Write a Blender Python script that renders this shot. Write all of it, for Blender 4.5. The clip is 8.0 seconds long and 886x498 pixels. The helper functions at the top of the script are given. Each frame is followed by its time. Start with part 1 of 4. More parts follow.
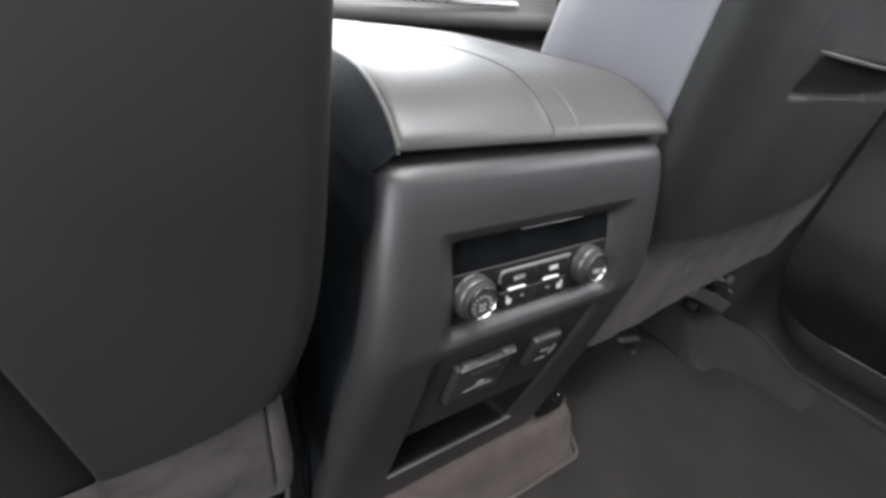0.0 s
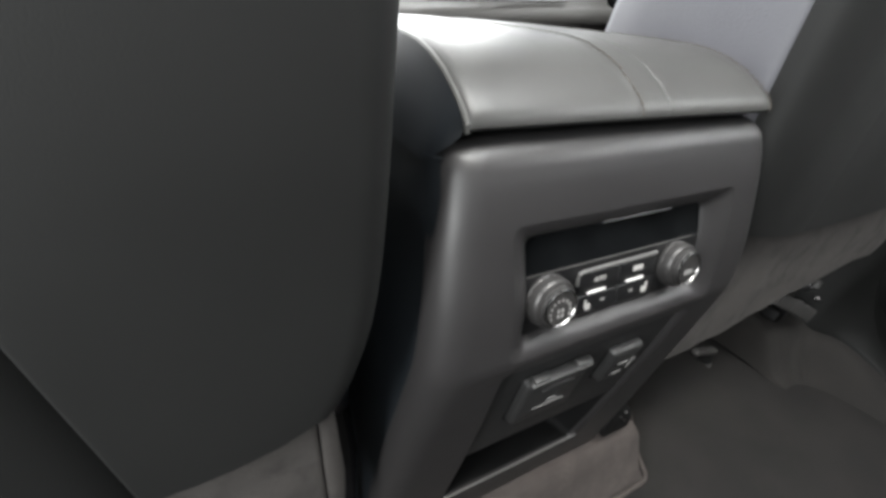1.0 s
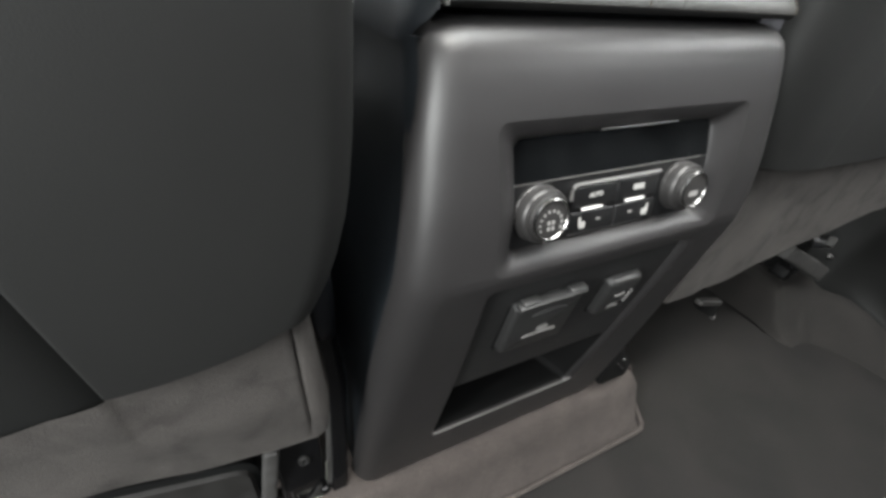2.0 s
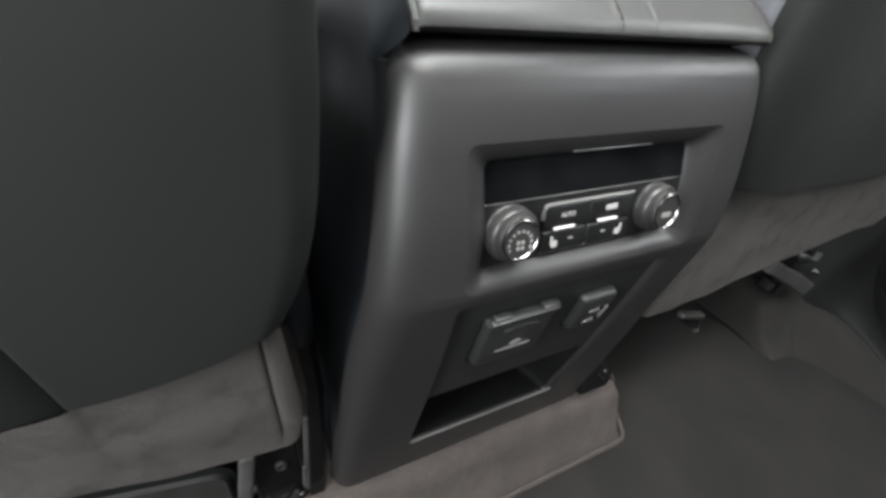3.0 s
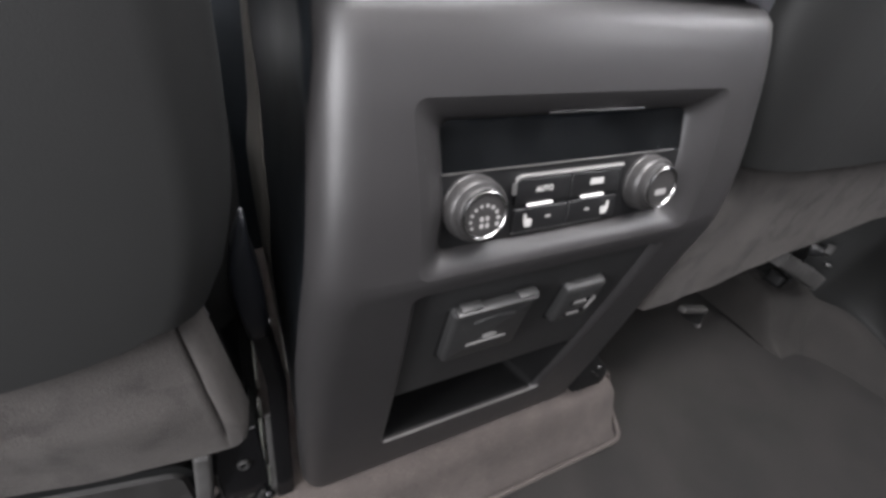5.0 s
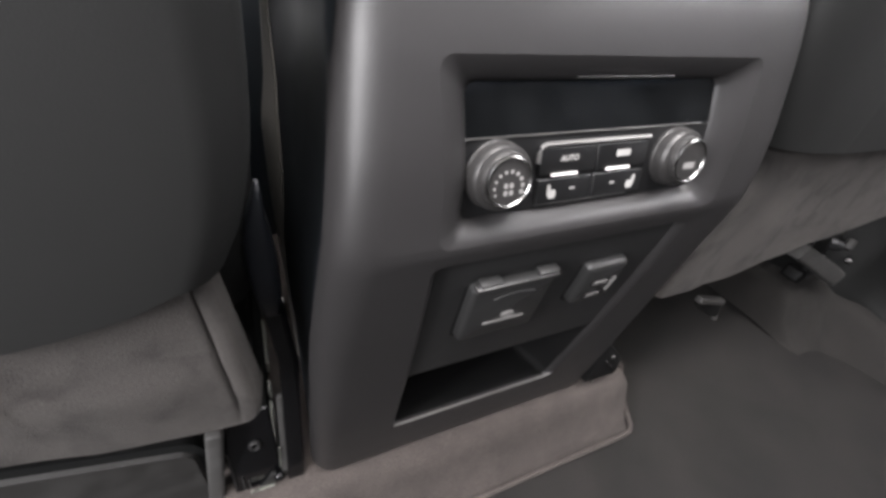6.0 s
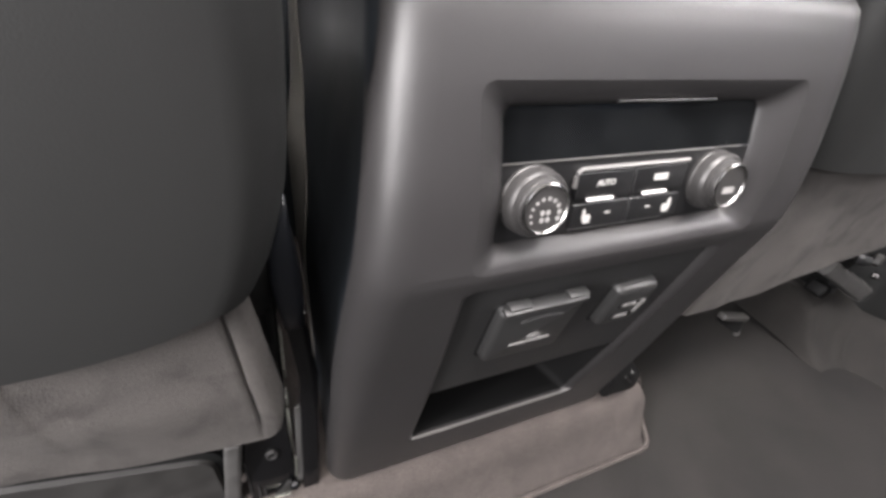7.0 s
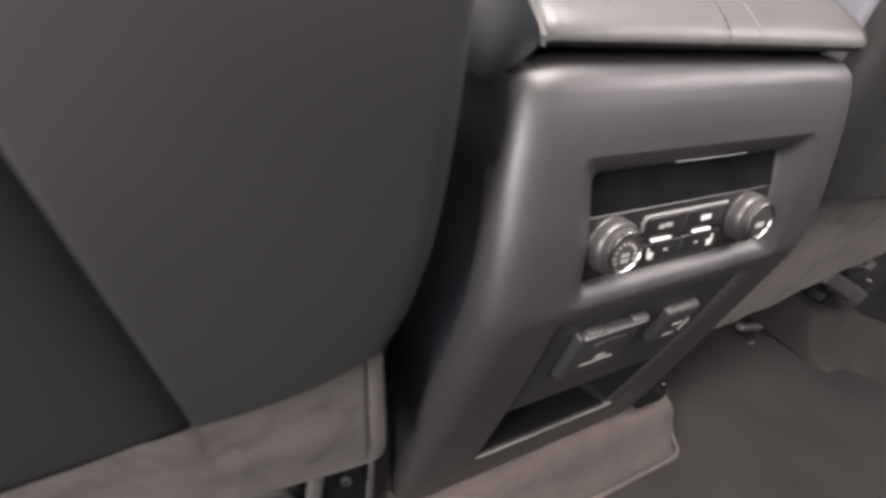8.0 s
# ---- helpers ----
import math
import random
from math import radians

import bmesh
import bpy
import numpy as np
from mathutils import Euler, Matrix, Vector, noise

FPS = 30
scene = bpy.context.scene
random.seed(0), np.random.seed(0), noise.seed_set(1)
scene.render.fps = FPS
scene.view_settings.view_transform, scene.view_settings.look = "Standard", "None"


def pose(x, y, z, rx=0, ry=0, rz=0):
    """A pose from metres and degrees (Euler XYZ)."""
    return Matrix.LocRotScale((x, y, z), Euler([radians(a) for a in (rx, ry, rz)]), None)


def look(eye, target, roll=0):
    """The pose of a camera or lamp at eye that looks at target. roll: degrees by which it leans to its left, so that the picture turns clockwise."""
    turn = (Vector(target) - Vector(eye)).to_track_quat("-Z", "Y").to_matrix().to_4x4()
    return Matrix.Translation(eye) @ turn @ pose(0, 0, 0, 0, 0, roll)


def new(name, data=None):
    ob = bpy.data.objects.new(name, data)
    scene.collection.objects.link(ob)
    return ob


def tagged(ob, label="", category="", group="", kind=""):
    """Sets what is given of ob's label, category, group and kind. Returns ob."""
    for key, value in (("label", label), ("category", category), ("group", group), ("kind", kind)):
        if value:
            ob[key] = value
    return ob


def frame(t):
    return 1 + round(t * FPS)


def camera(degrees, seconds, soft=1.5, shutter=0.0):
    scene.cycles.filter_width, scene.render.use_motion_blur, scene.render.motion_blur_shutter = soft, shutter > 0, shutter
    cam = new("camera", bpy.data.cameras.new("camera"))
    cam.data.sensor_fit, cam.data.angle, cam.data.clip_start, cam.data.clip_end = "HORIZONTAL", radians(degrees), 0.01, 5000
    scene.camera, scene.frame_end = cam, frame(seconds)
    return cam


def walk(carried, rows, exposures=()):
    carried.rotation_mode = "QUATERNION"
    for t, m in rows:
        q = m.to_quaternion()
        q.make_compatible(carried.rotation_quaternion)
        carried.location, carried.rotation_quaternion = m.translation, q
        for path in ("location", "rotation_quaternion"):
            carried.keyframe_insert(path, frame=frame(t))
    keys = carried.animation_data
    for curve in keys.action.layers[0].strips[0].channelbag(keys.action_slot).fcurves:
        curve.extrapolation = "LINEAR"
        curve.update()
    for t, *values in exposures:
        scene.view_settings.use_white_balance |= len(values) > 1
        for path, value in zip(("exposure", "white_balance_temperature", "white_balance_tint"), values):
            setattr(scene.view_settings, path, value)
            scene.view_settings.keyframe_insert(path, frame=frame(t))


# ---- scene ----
cam = camera(94.1, 8.0, soft=3.2, shutter=0.4)
PATH = [
    (0, (-0.2006, -0.1460, 0.5599), (0.8033, 1.2174, -0.4665), 8.90),
    (0.2, (-0.1942, -0.1345, 0.5516), (0.7659, 1.2728, -0.4573), 8.63),
    (0.5, (-0.1997, -0.1210, 0.5488), (0.7003, 1.3300, -0.4538), 6.33),
    (0.8, (-0.2001, -0.1148, 0.5469), (0.6624, 1.3544, -0.4621), 5.46),
    (1, (-0.2002, -0.1198, 0.5377), (0.6450, 1.3547, -0.4781), 5.01),
    (1.2, (-0.2, -0.125, 0.525), (0.63, 1.34, -0.554), 5.4),
    (1.3, (-0.196, -0.129, 0.517), (0.627, 1.328, -0.579), 4.9),
    (1.5, (-0.1976, -0.1308, 0.5054), (0.6089, 1.2977, -0.6034), 4.37),
    (1.7, (-0.1923, -0.1301, 0.5021), (0.5992, 1.2871, -0.6317), 4.64),
    (2.8, (-0.1836, -0.1350, 0.5174), (0.6060, 1.2796, -0.6210), 6.75),
    (3, (-0.1760, -0.1340, 0.5144), (0.6196, 1.2777, -0.6234), 7.04),
    (3.5, (-0.1635, -0.1346, 0.5118), (0.6467, 1.2875, -0.6025), 6.65),
    (4, (-0.1531, -0.1380, 0.5012), (0.6347, 1.2587, -0.6601), 6.63),
    (4.2, (-0.1495, -0.1350, 0.5009), (0.6398, 1.2623, -0.6588), 6.59),
    (5.3, (-0.1419, -0.1261, 0.4918), (0.6137, 1.2819, -0.6775), 7.17),
    (5.5, (-0.1407, -0.1262, 0.4908), (0.6114, 1.2820, -0.6804), 7.15),
    (6, (-0.1492, -0.1271, 0.4800), (0.5826, 1.2840, -0.7006), 7.12),
    (6.5, (-0.1515, -0.1234, 0.4818), (0.5607, 1.2907, -0.7072), 7.33),
    (7, (-0.1549, -0.1141, 0.4856), (0.5339, 1.3114, -0.7033), 7.38),
    (7.5, (-0.1647, -0.1133, 0.4901), (0.5141, 1.3231, -0.6916), 7.59),
    (7.7, (-0.17, -0.113, 0.497), (0.512, 1.356, -0.676), 7.1),
    (7.8, (-0.1801, -0.1106, 0.5022), (0.5068, 1.3476, -0.6478), 7.13),
    (8, (-0.2156, -0.1140, 0.5110), (0.5308, 1.3538, -0.5885), 5.13),
]
walk(cam, [(t, look(eye, target, roll)) for t, eye, target, roll in PATH],
     [(0.0, 0.11, 6400, 11), (0.5, -0.48, 6500, 13), (1.0, 0.02, 6550, 8), (1.3, 0.17, 6600, 3), (1.5, 0.26, 6600, 3), (1.8, 0.32, 6600, 7), (3.0, 0.19, 6450, 7), (4.0, 0.26, 6450, 12), (5.5, 0.43, 6500, 14), (6.0, 0.46, 6600, 14), (6.5, 0.93, 6700, 15), (7.0, 0.94, 6750, 15), (7.5, 0.92, 6800, 16), (8.0, 0.66, 7000, 21)])

# ---------------------------------------------------------------- light
world = bpy.data.worlds.new("sky")
scene.world = world
world.use_nodes = True
wn, wl = world.node_tree.nodes, world.node_tree.links
sky = wn.new("ShaderNodeTexSky")
sky.sky_type = "NISHITA"
sky.sun_disc = False
sky.sun_elevation, sky.sun_rotation = radians(75), radians(-160)
wn["Background"].inputs["Strength"].default_value = 0.06
wl.new(sky.outputs[0], wn["Background"].inputs["Color"])

sun = new("sun", bpy.data.lights.new("sun", "SUN"))
sun.data.energy, sun.data.angle, sun.data.color = 1.0, radians(12), (1.0, 0.96, 0.9)
SUN_UP, SUN_TURN = radians(75), radians(-160)
sun.matrix_world = look((0, 0, 0), (-math.sin(SUN_TURN) * math.cos(SUN_UP), -math.cos(SUN_TURN) * math.cos(SUN_UP), -math.sin(SUN_UP)))


def window_and_fill_light(eye, target, width, height, watts, colour):
    """The sky's light in a window's opening; one call is an added fill."""
    lamp = new("window_and_fill_light", bpy.data.lights.new("window_and_fill_light", "AREA"))
    lamp.data.shape, lamp.data.size, lamp.data.size_y = "RECTANGLE", width, height
    lamp.data.energy, lamp.data.color = watts, colour
    lamp.matrix_world = look(eye, target)


DAY = (0.98, 0.99, 1.0)
window_and_fill_light((-0.83, -0.32, 0.72), (-0.05, 0.0, 0.44), 0.16, 0.52, 11.0, DAY)    # open rear driver-side doorway
window_and_fill_light((-0.85, 0.55, 0.90), (0.0, 0.45, 0.55), 0.85, 0.42, 5.0, DAY)      # front driver-side window
window_and_fill_light((0.85, 0.55, 0.90), (0.0, 0.45, 0.55), 0.85, 0.42, 4.0, DAY)       # front passenger window
window_and_fill_light((0.84, -0.40, 1.03), (0.30, -0.1, 0.2), 0.55, 0.24, 6.5, DAY)     # rear passenger window
window_and_fill_light((-0.83, -0.78, 0.92), (0.2, 0.0, 0.45), 0.45, 0.36, 3.5, DAY)    # added fill lamp at the rear driver side, no window built there
window_and_fill_light((0.0, 1.06, 0.98), (0.0, 0.30, 0.50), 1.30, 0.70, 34.0, DAY)       # windscreen
window_and_fill_light((0.0, -1.28, 1.07), (0.0, -0.3, 0.60), 1.20, 0.22, 2.0, DAY)       # rear window
window_and_fill_light((0.0, -0.12, 1.24), (0.0, -0.12, 0.0), 0.80, 0.38, 19.0, DAY)      # glass roof


# ---------------------------------------------------------------- materials
def material(name, colour, rough=0.5, metal=0.0, mottle=0.15, mottle_scale=8.0, grain=0.0, grain_scale=900.0,
             rough_vary=0.1, fine=None, ior=1.45, stains=0.0, stain_scale=20.0):
    """Base colour with slow mottling, fine grain relief and uneven gloss."""
    m = bpy.data.materials.new(name)
    m.use_nodes = True
    n, l = m.node_tree.nodes, m.node_tree.links
    b = n["Principled BSDF"]
    b.inputs["Metallic"].default_value = metal
    b.inputs["IOR"].default_value = ior
    tc = n.new("ShaderNodeTexCoord")
    slow = n.new("ShaderNodeTexNoise")
    slow.inputs["Scale"].default_value, slow.inputs["Detail"].default_value = mottle_scale, 5.0
    l.new(tc.outputs["Object"], slow.inputs["Vector"])
    ramp = n.new("ShaderNodeMapRange")
    ramp.inputs["From Min"].default_value, ramp.inputs["From Max"].default_value = 0.3, 0.7
    ramp.inputs["To Min"].default_value, ramp.inputs["To Max"].default_value = 1.0 - mottle, 1.0 + mottle
    l.new(slow.outputs["Fac"], ramp.inputs["Value"])
    scale = n.new("ShaderNodeVectorMath")
    scale.operation = "SCALE"
    scale.inputs[0].default_value = colour
    last = ramp.outputs["Result"]
    tiny = n.new("ShaderNodeTexNoise")
    tiny.inputs["Scale"].default_value, tiny.inputs["Detail"].default_value = grain_scale, 2.0
    l.new(tc.outputs["Object"], tiny.inputs["Vector"])
    if fine:
        r2 = n.new("ShaderNodeMapRange")
        r2.inputs["From Min"].default_value, r2.inputs["From Max"].default_value = 0.3, 0.7
        r2.inputs["To Min"].default_value, r2.inputs["To Max"].default_value = 1.0 - fine, 1.0 + fine
        l.new(tiny.outputs["Fac"], r2.inputs["Value"])
        mul = n.new("ShaderNodeMath")
        mul.operation = "MULTIPLY"
        l.new(last, mul.inputs[0])
        l.new(r2.outputs["Result"], mul.inputs[1])
        last = mul.outputs[0]
    if stains:
        smudge = n.new("ShaderNodeTexNoise")
        smudge.inputs["Scale"].default_value, smudge.inputs["Detail"].default_value, smudge.inputs["Distortion"].default_value = stain_scale, 6.0, 0.6
        l.new(tc.outputs["Object"], smudge.inputs["Vector"])
        r3 = n.new("ShaderNodeMapRange")
        r3.inputs["From Min"].default_value, r3.inputs["From Max"].default_value = 0.50, 0.64
        r3.inputs["To Min"].default_value, r3.inputs["To Max"].default_value = 1.0, 1.0 - stains
        l.new(smudge.outputs["Fac"], r3.inputs["Value"])
        mul2 = n.new("ShaderNodeMath")
        mul2.operation = "MULTIPLY"
        l.new(last, mul2.inputs[0])
        l.new(r3.outputs["Result"], mul2.inputs[1])
        last = mul2.outputs[0]
    l.new(last, scale.inputs["Scale"])
    l.new(scale.outputs[0], b.inputs["Base Color"])
    rr = n.new("ShaderNodeMapRange")
    rr.inputs["From Min"].default_value, rr.inputs["From Max"].default_value = 0.3, 0.7
    rr.inputs["To Min"].default_value, rr.inputs["To Max"].default_value = max(0.02, rough - rough_vary), min(1, rough + rough_vary)
    l.new(slow.outputs["Fac"], rr.inputs["Value"])
    l.new(rr.outputs["Result"], b.inputs["Roughness"])
    if grain:
        bump = n.new("ShaderNodeBump")
        bump.inputs["Strength"].default_value, bump.inputs["Distance"].default_value = grain, 0.001
        l.new(tiny.outputs["Fac"], bump.inputs["Height"])
        l.new(bump.outputs[0], b.inputs["Normal"])
    return m


PLASTIC = material("grained_black_plastic", (0.0205, 0.0196, 0.0199), 0.39, grain=0.10, grain_scale=2200, mottle=0.06, rough_vary=0.04)
SIDE = material("smooth_black_plastic", (0.0100, 0.0122, 0.0146), 0.38, grain=0.08, grain_scale=1400, mottle=0.1, ior=1.45)
INSERT = material("satin_black_plastic", (0.0150, 0.0150, 0.0152), 0.46, grain=0.15, grain_scale=1400, mottle=0.1)
CONTROL = material("black_control_plastic", (0.0088, 0.0088, 0.0092), 0.36, grain=0.08, grain_scale=1400, mottle=0.1)
GLOSS = material("gloss_black_plastic", (0.004, 0.004, 0.0045), 0.16, mottle=0.1, rough_vary=0.04)
BUCKLE = material("blue_black_plastic", (0.012, 0.0135, 0.017), 0.42, mottle=0.1)
LEATHER = material("black_leatherette", (0.0420, 0.0418, 0.0402), 0.41, grain=0.15, grain_scale=1500, mottle=0.08, mottle_scale=12, rough_vary=0.05)
SEATBACK = material("dark_seat_vinyl", (0.0064, 0.0067, 0.0064), 0.70, grain=0.08, grain_scale=1600, mottle=0.08, mottle_scale=10, rough_vary=0.04, ior=1.42)
BOLSTER = material("grey_seat_leather", (0.100, 0.100, 0.112), 0.5, grain=0.3, grain_scale=700, mottle=0.08, mottle_scale=10)
POCKET = material("dark_pocket_vinyl", (0.0078, 0.0081, 0.0079), 0.95, grain=0.15, grain_scale=1600, mottle=0.08, ior=1.25)
CARPET = material("grey_carpet", (0.0510, 0.0464, 0.0432), 0.95, grain=0.5, grain_scale=1500, mottle=0.12, mottle_scale=45, fine=0.22, rough_vary=0.03, stains=0.32, stain_scale=38)
TUNNEL = material("warm_grey_carpet", (0.0550, 0.0466, 0.0427), 0.95, grain=0.6, grain_scale=1200, mottle=0.18, mottle_scale=38, fine=0.45, rough_vary=0.03)
# floor carpet in a lighter copy, for the light falling on the mound
MOULDED = material("lit_rail_carpet", (0.0160, 0.0145, 0.0132), 0.95, grain=0.6, grain_scale=1200, mottle=0.3, mottle_scale=14, fine=0.4, rough_vary=0.03)
# carpet below its own tone: the shade down on the floor is in the colour
FLOORMAT = material("shaded_floor_carpet", (0.0119, 0.0107, 0.0098), 0.95, grain=0.5, grain_scale=1500, mottle=0.28, mottle_scale=11, fine=0.35, rough_vary=0.03, stains=0.25, stain_scale=9)
STEEL = material("dark_bare_steel", (0.12, 0.117, 0.115), 0.3, metal=1.0, mottle=0.2, mottle_scale=60)
BLACKSTEEL = material("black_painted_steel", (0.02, 0.02, 0.021), 0.35, mottle=0.2, mottle_scale=40)
CHROME = material("chrome", (0.27, 0.265, 0.26), 0.26, metal=1.0, mottle=0.05, rough_vary=0.03)
KNOB = material("satin_silver_knob", (0.038, 0.0365, 0.036), 0.40, metal=0.35, mottle=0.05, grain=0.1)
THREAD = material("tan_thread", (0.055, 0.047, 0.038), 0.8, mottle=0.2, mottle_scale=300)
PRINT = material("white_print", (0.32, 0.315, 0.305), 0.6, mottle=0.1)
BAR = material("white_indicator_lens", (0.80, 0.79, 0.77), 0.35, mottle=0.05)
LABEL = material("pale_grey_print", (0.20, 0.195, 0.19), 0.6, mottle=0.1)
TRIM = material("door_trim_plastic", (0.0036, 0.0038, 0.0034), 0.65, grain=0.3, grain_scale=900, mottle=0.12, ior=1.34)
COVER = material("socket_cover_plastic", (0.019, 0.019, 0.019), 0.36, grain=0.1, grain_scale=1400, mottle=0.1)
DUCT = material("grey_duct_plastic", (0.036, 0.0345, 0.033), 0.5, mottle=0.2, mottle_scale=40)
# beige painted for the light that the console side reflects
SIDE_SHEEN = material("beige_side_sheen", (0.150, 0.142, 0.128), 0.6, grain=0.2, mottle=0.12)
FOOT = material("dull_grey_plastic", (0.060, 0.058, 0.056), 0.6, grain=0.3, mottle=0.2, mottle_scale=60)
SILVER = material("satin_silver_trim", (0.22, 0.215, 0.21), 0.4, metal=0.7, mottle=0.05)
ZINC = material("zinc_plated_steel", (0.22, 0.225, 0.20), 0.32, metal=0.6, mottle=0.2, mottle_scale=80)
DISPLAY = material("smoked_display_plastic", (0.0040, 0.0044, 0.0048), 0.22, mottle=0.25, mottle_scale=30, rough_vary=0.06, ior=1.4)
# black plastic; in the tray and gap plates the colour stands for shade
TRAY = material("black_plastic_recess_shade", (0.0042, 0.0042, 0.0043), 0.6, mottle=0.2, ior=1.3)
PIPING = material("grey_leather_piping", (0.052, 0.052, 0.049), 0.5, mottle=0.1)
DOOR = material("black_door_plastic", (0.006, 0.006, 0.006), 0.6, grain=0.2, mottle=0.15)
BOLT = material("dull_steel_bolt", (0.05, 0.049, 0.048), 0.5, metal=0.6, mottle=0.3, mottle_scale=200)
ROOF = material("grey_headliner", (0.42, 0.41, 0.39), 0.95, grain=0.5, grain_scale=900, mottle=0.06)
DASH = material("dashboard_vinyl", (0.085, 0.082, 0.078), 0.5, grain=0.4, grain_scale=700, mottle=0.1)
ASPHALT = material("asphalt", (0.30, 0.29, 0.27), 0.9, grain=0.5, grain_scale=60, mottle=0.2, mottle_scale=0.6)
GLASS = bpy.data.materials.new("window_glass")
GLASS.use_nodes = True
gb = GLASS.node_tree.nodes["Principled BSDF"]
gb.inputs["Transmission Weight"].default_value, gb.inputs["Roughness"].default_value, gb.inputs["IOR"].default_value = 1.0, 0.0, 1.45


# ---------------------------------------------------------------- mesh helpers
def mesh_of(name, bm, mat, smooth=35):
    me = bpy.data.meshes.new(name)
    bmesh.ops.recalc_face_normals(bm, faces=bm.faces)
    bm.to_mesh(me)
    bm.free()
    me.materials.append(mat)
    for p in me.polygons:
        p.use_smooth = True
    me.set_sharp_from_angle(angle=radians(smooth))
    return me


def part(name, bm, mat, parent, label="", smooth=35):
    """One mesh object under a thing or under a part."""
    ob = new(name, mesh_of(name, bm, mat, smooth))
    ob.parent = parent
    return tagged(ob, label)


def thing(name, label, category, group="", kind="", at=(0, 0, 0)):
    ob = new(name)
    ob.empty_display_size = 0.02
    ob.location = at
    return tagged(ob, label, category, group, kind)


def structure(name, bm, mat, label, category, smooth=35):
    return tagged(new(name, mesh_of(name, bm, mat, smooth)), label, category, "", "structure")


def box(x0, x1, y0, y1, z0, z1, bevel=0.0, seg=3, bm=None, m=None):
    bm2 = bmesh.new()
    r = bmesh.ops.create_cube(bm2, size=1)
    bmesh.ops.scale(bm2, vec=(x1 - x0, y1 - y0, z1 - z0), verts=bm2.verts)
    bmesh.ops.translate(bm2, vec=((x0 + x1) / 2, (y0 + y1) / 2, (z0 + z1) / 2), verts=bm2.verts)
    if bevel:
        bmesh.ops.bevel(bm2, geom=bm2.edges[:], offset=bevel, segments=seg, profile=0.5, affect="EDGES")
    if m is not None:
        bmesh.ops.transform(bm2, matrix=m, verts=bm2.verts)
    return merge(bm, bm2)


def merge(bm, bm2):
    if bm is None:
        return bm2
    me = bpy.data.meshes.new("tmp")
    bm2.to_mesh(me)
    bm2.free()
    bm.from_mesh(me)
    bpy.data.meshes.remove(me)
    return bm


def loft(loops, closed=True, cap_first=False, cap_last=False, bm=None):
    """A skin over loops with the same number of points."""
    bm = bm or bmesh.new()
    rows = [[bm.verts.new(p) for p in lp] for lp in loops]
    n = len(rows[0])
    for a, b in zip(rows, rows[1:]):
        for i in range(n if closed else n - 1):
            j = (i + 1) % n
            q = [a[i], a[j], b[j], b[i]]
            if len({tuple(v.co) for v in q}) >= 3:
                bm.faces.new(q)
    if cap_first:
        bm.faces.new(rows[0])
    if cap_last:
        bm.faces.new(rows[-1])
    return bm


def lathe(profile, steps=40, m=None):
    """Turned round z: profile of (radius, z)."""
    bm = loft([[(r * math.cos(2 * math.pi * i / steps), r * math.sin(2 * math.pi * i / steps), z) for i in range(steps)] for r, z in profile],
              True, profile[0][0] > 0, profile[-1][0] > 0)
    if m is not None:
        bmesh.ops.transform(bm, matrix=m, verts=bm.verts)
    return bm


def tube(points, radius, steps=8, bm=None):
    pts = [Vector(p) for p in points]
    loops = []
    for i, p in enumerate(pts):
        d = (pts[min(i + 1, len(pts) - 1)] - pts[max(i - 1, 0)]).normalized()
        side = d.cross(Vector((0.31, 0.2, 0.93))).normalized()
        up = side.cross(d)
        loops.append([p + radius * (math.cos(2 * math.pi * k / steps) * side + math.sin(2 * math.pi * k / steps) * up) for k in range(steps)])
    return loft(loops, True, True, True, bm)


def lerp(table, v):
    """Piecewise smooth value from a short table of (v, value)."""
    if v <= table[0][0]:
        return table[0][1]
    for (a, x), (b, y) in zip(table, table[1:]):
        if v <= b:
            return x + (y - x) * (v - a) / (b - a)
    return table[-1][1]


def plate(outline, thick, bevel=0.0, m=None, bm=None, seg=2):
    """A flat piece from an outline in (x, z), its front at y = 0 and its back at y = thick."""
    b2 = bmesh.new()
    front = [b2.verts.new((x, 0, z)) for x, z in outline]
    back = [b2.verts.new((x, thick, z)) for x, z in outline]
    ff = b2.faces.new(front)
    b2.faces.new(back[::-1])
    for i in range(len(front)):
        j = (i + 1) % len(front)
        b2.faces.new((front[j], front[i], back[i], back[j]))
    if bevel:
        bmesh.ops.bevel(b2, geom=ff.edges[:], offset=bevel, segments=seg, profile=0.5, affect="EDGES")
    if m is not None:
        bmesh.ops.transform(b2, matrix=m, verts=b2.verts)
    return merge(bm, b2)


def rounded(x0, x1, z0, z1, r, n=4):
    pts = []
    for cx, cz, a in ((x1 - r, z1 - r, 0), (x0 + r, z1 - r, 90), (x0 + r, z0 + r, 180), (x1 - r, z0 + r, 270)):
        for k in range(n + 1):
            t = radians(a + 90 * k / n)
            pts.append((cx + r * math.cos(t), cz + r * math.sin(t)))
    return pts


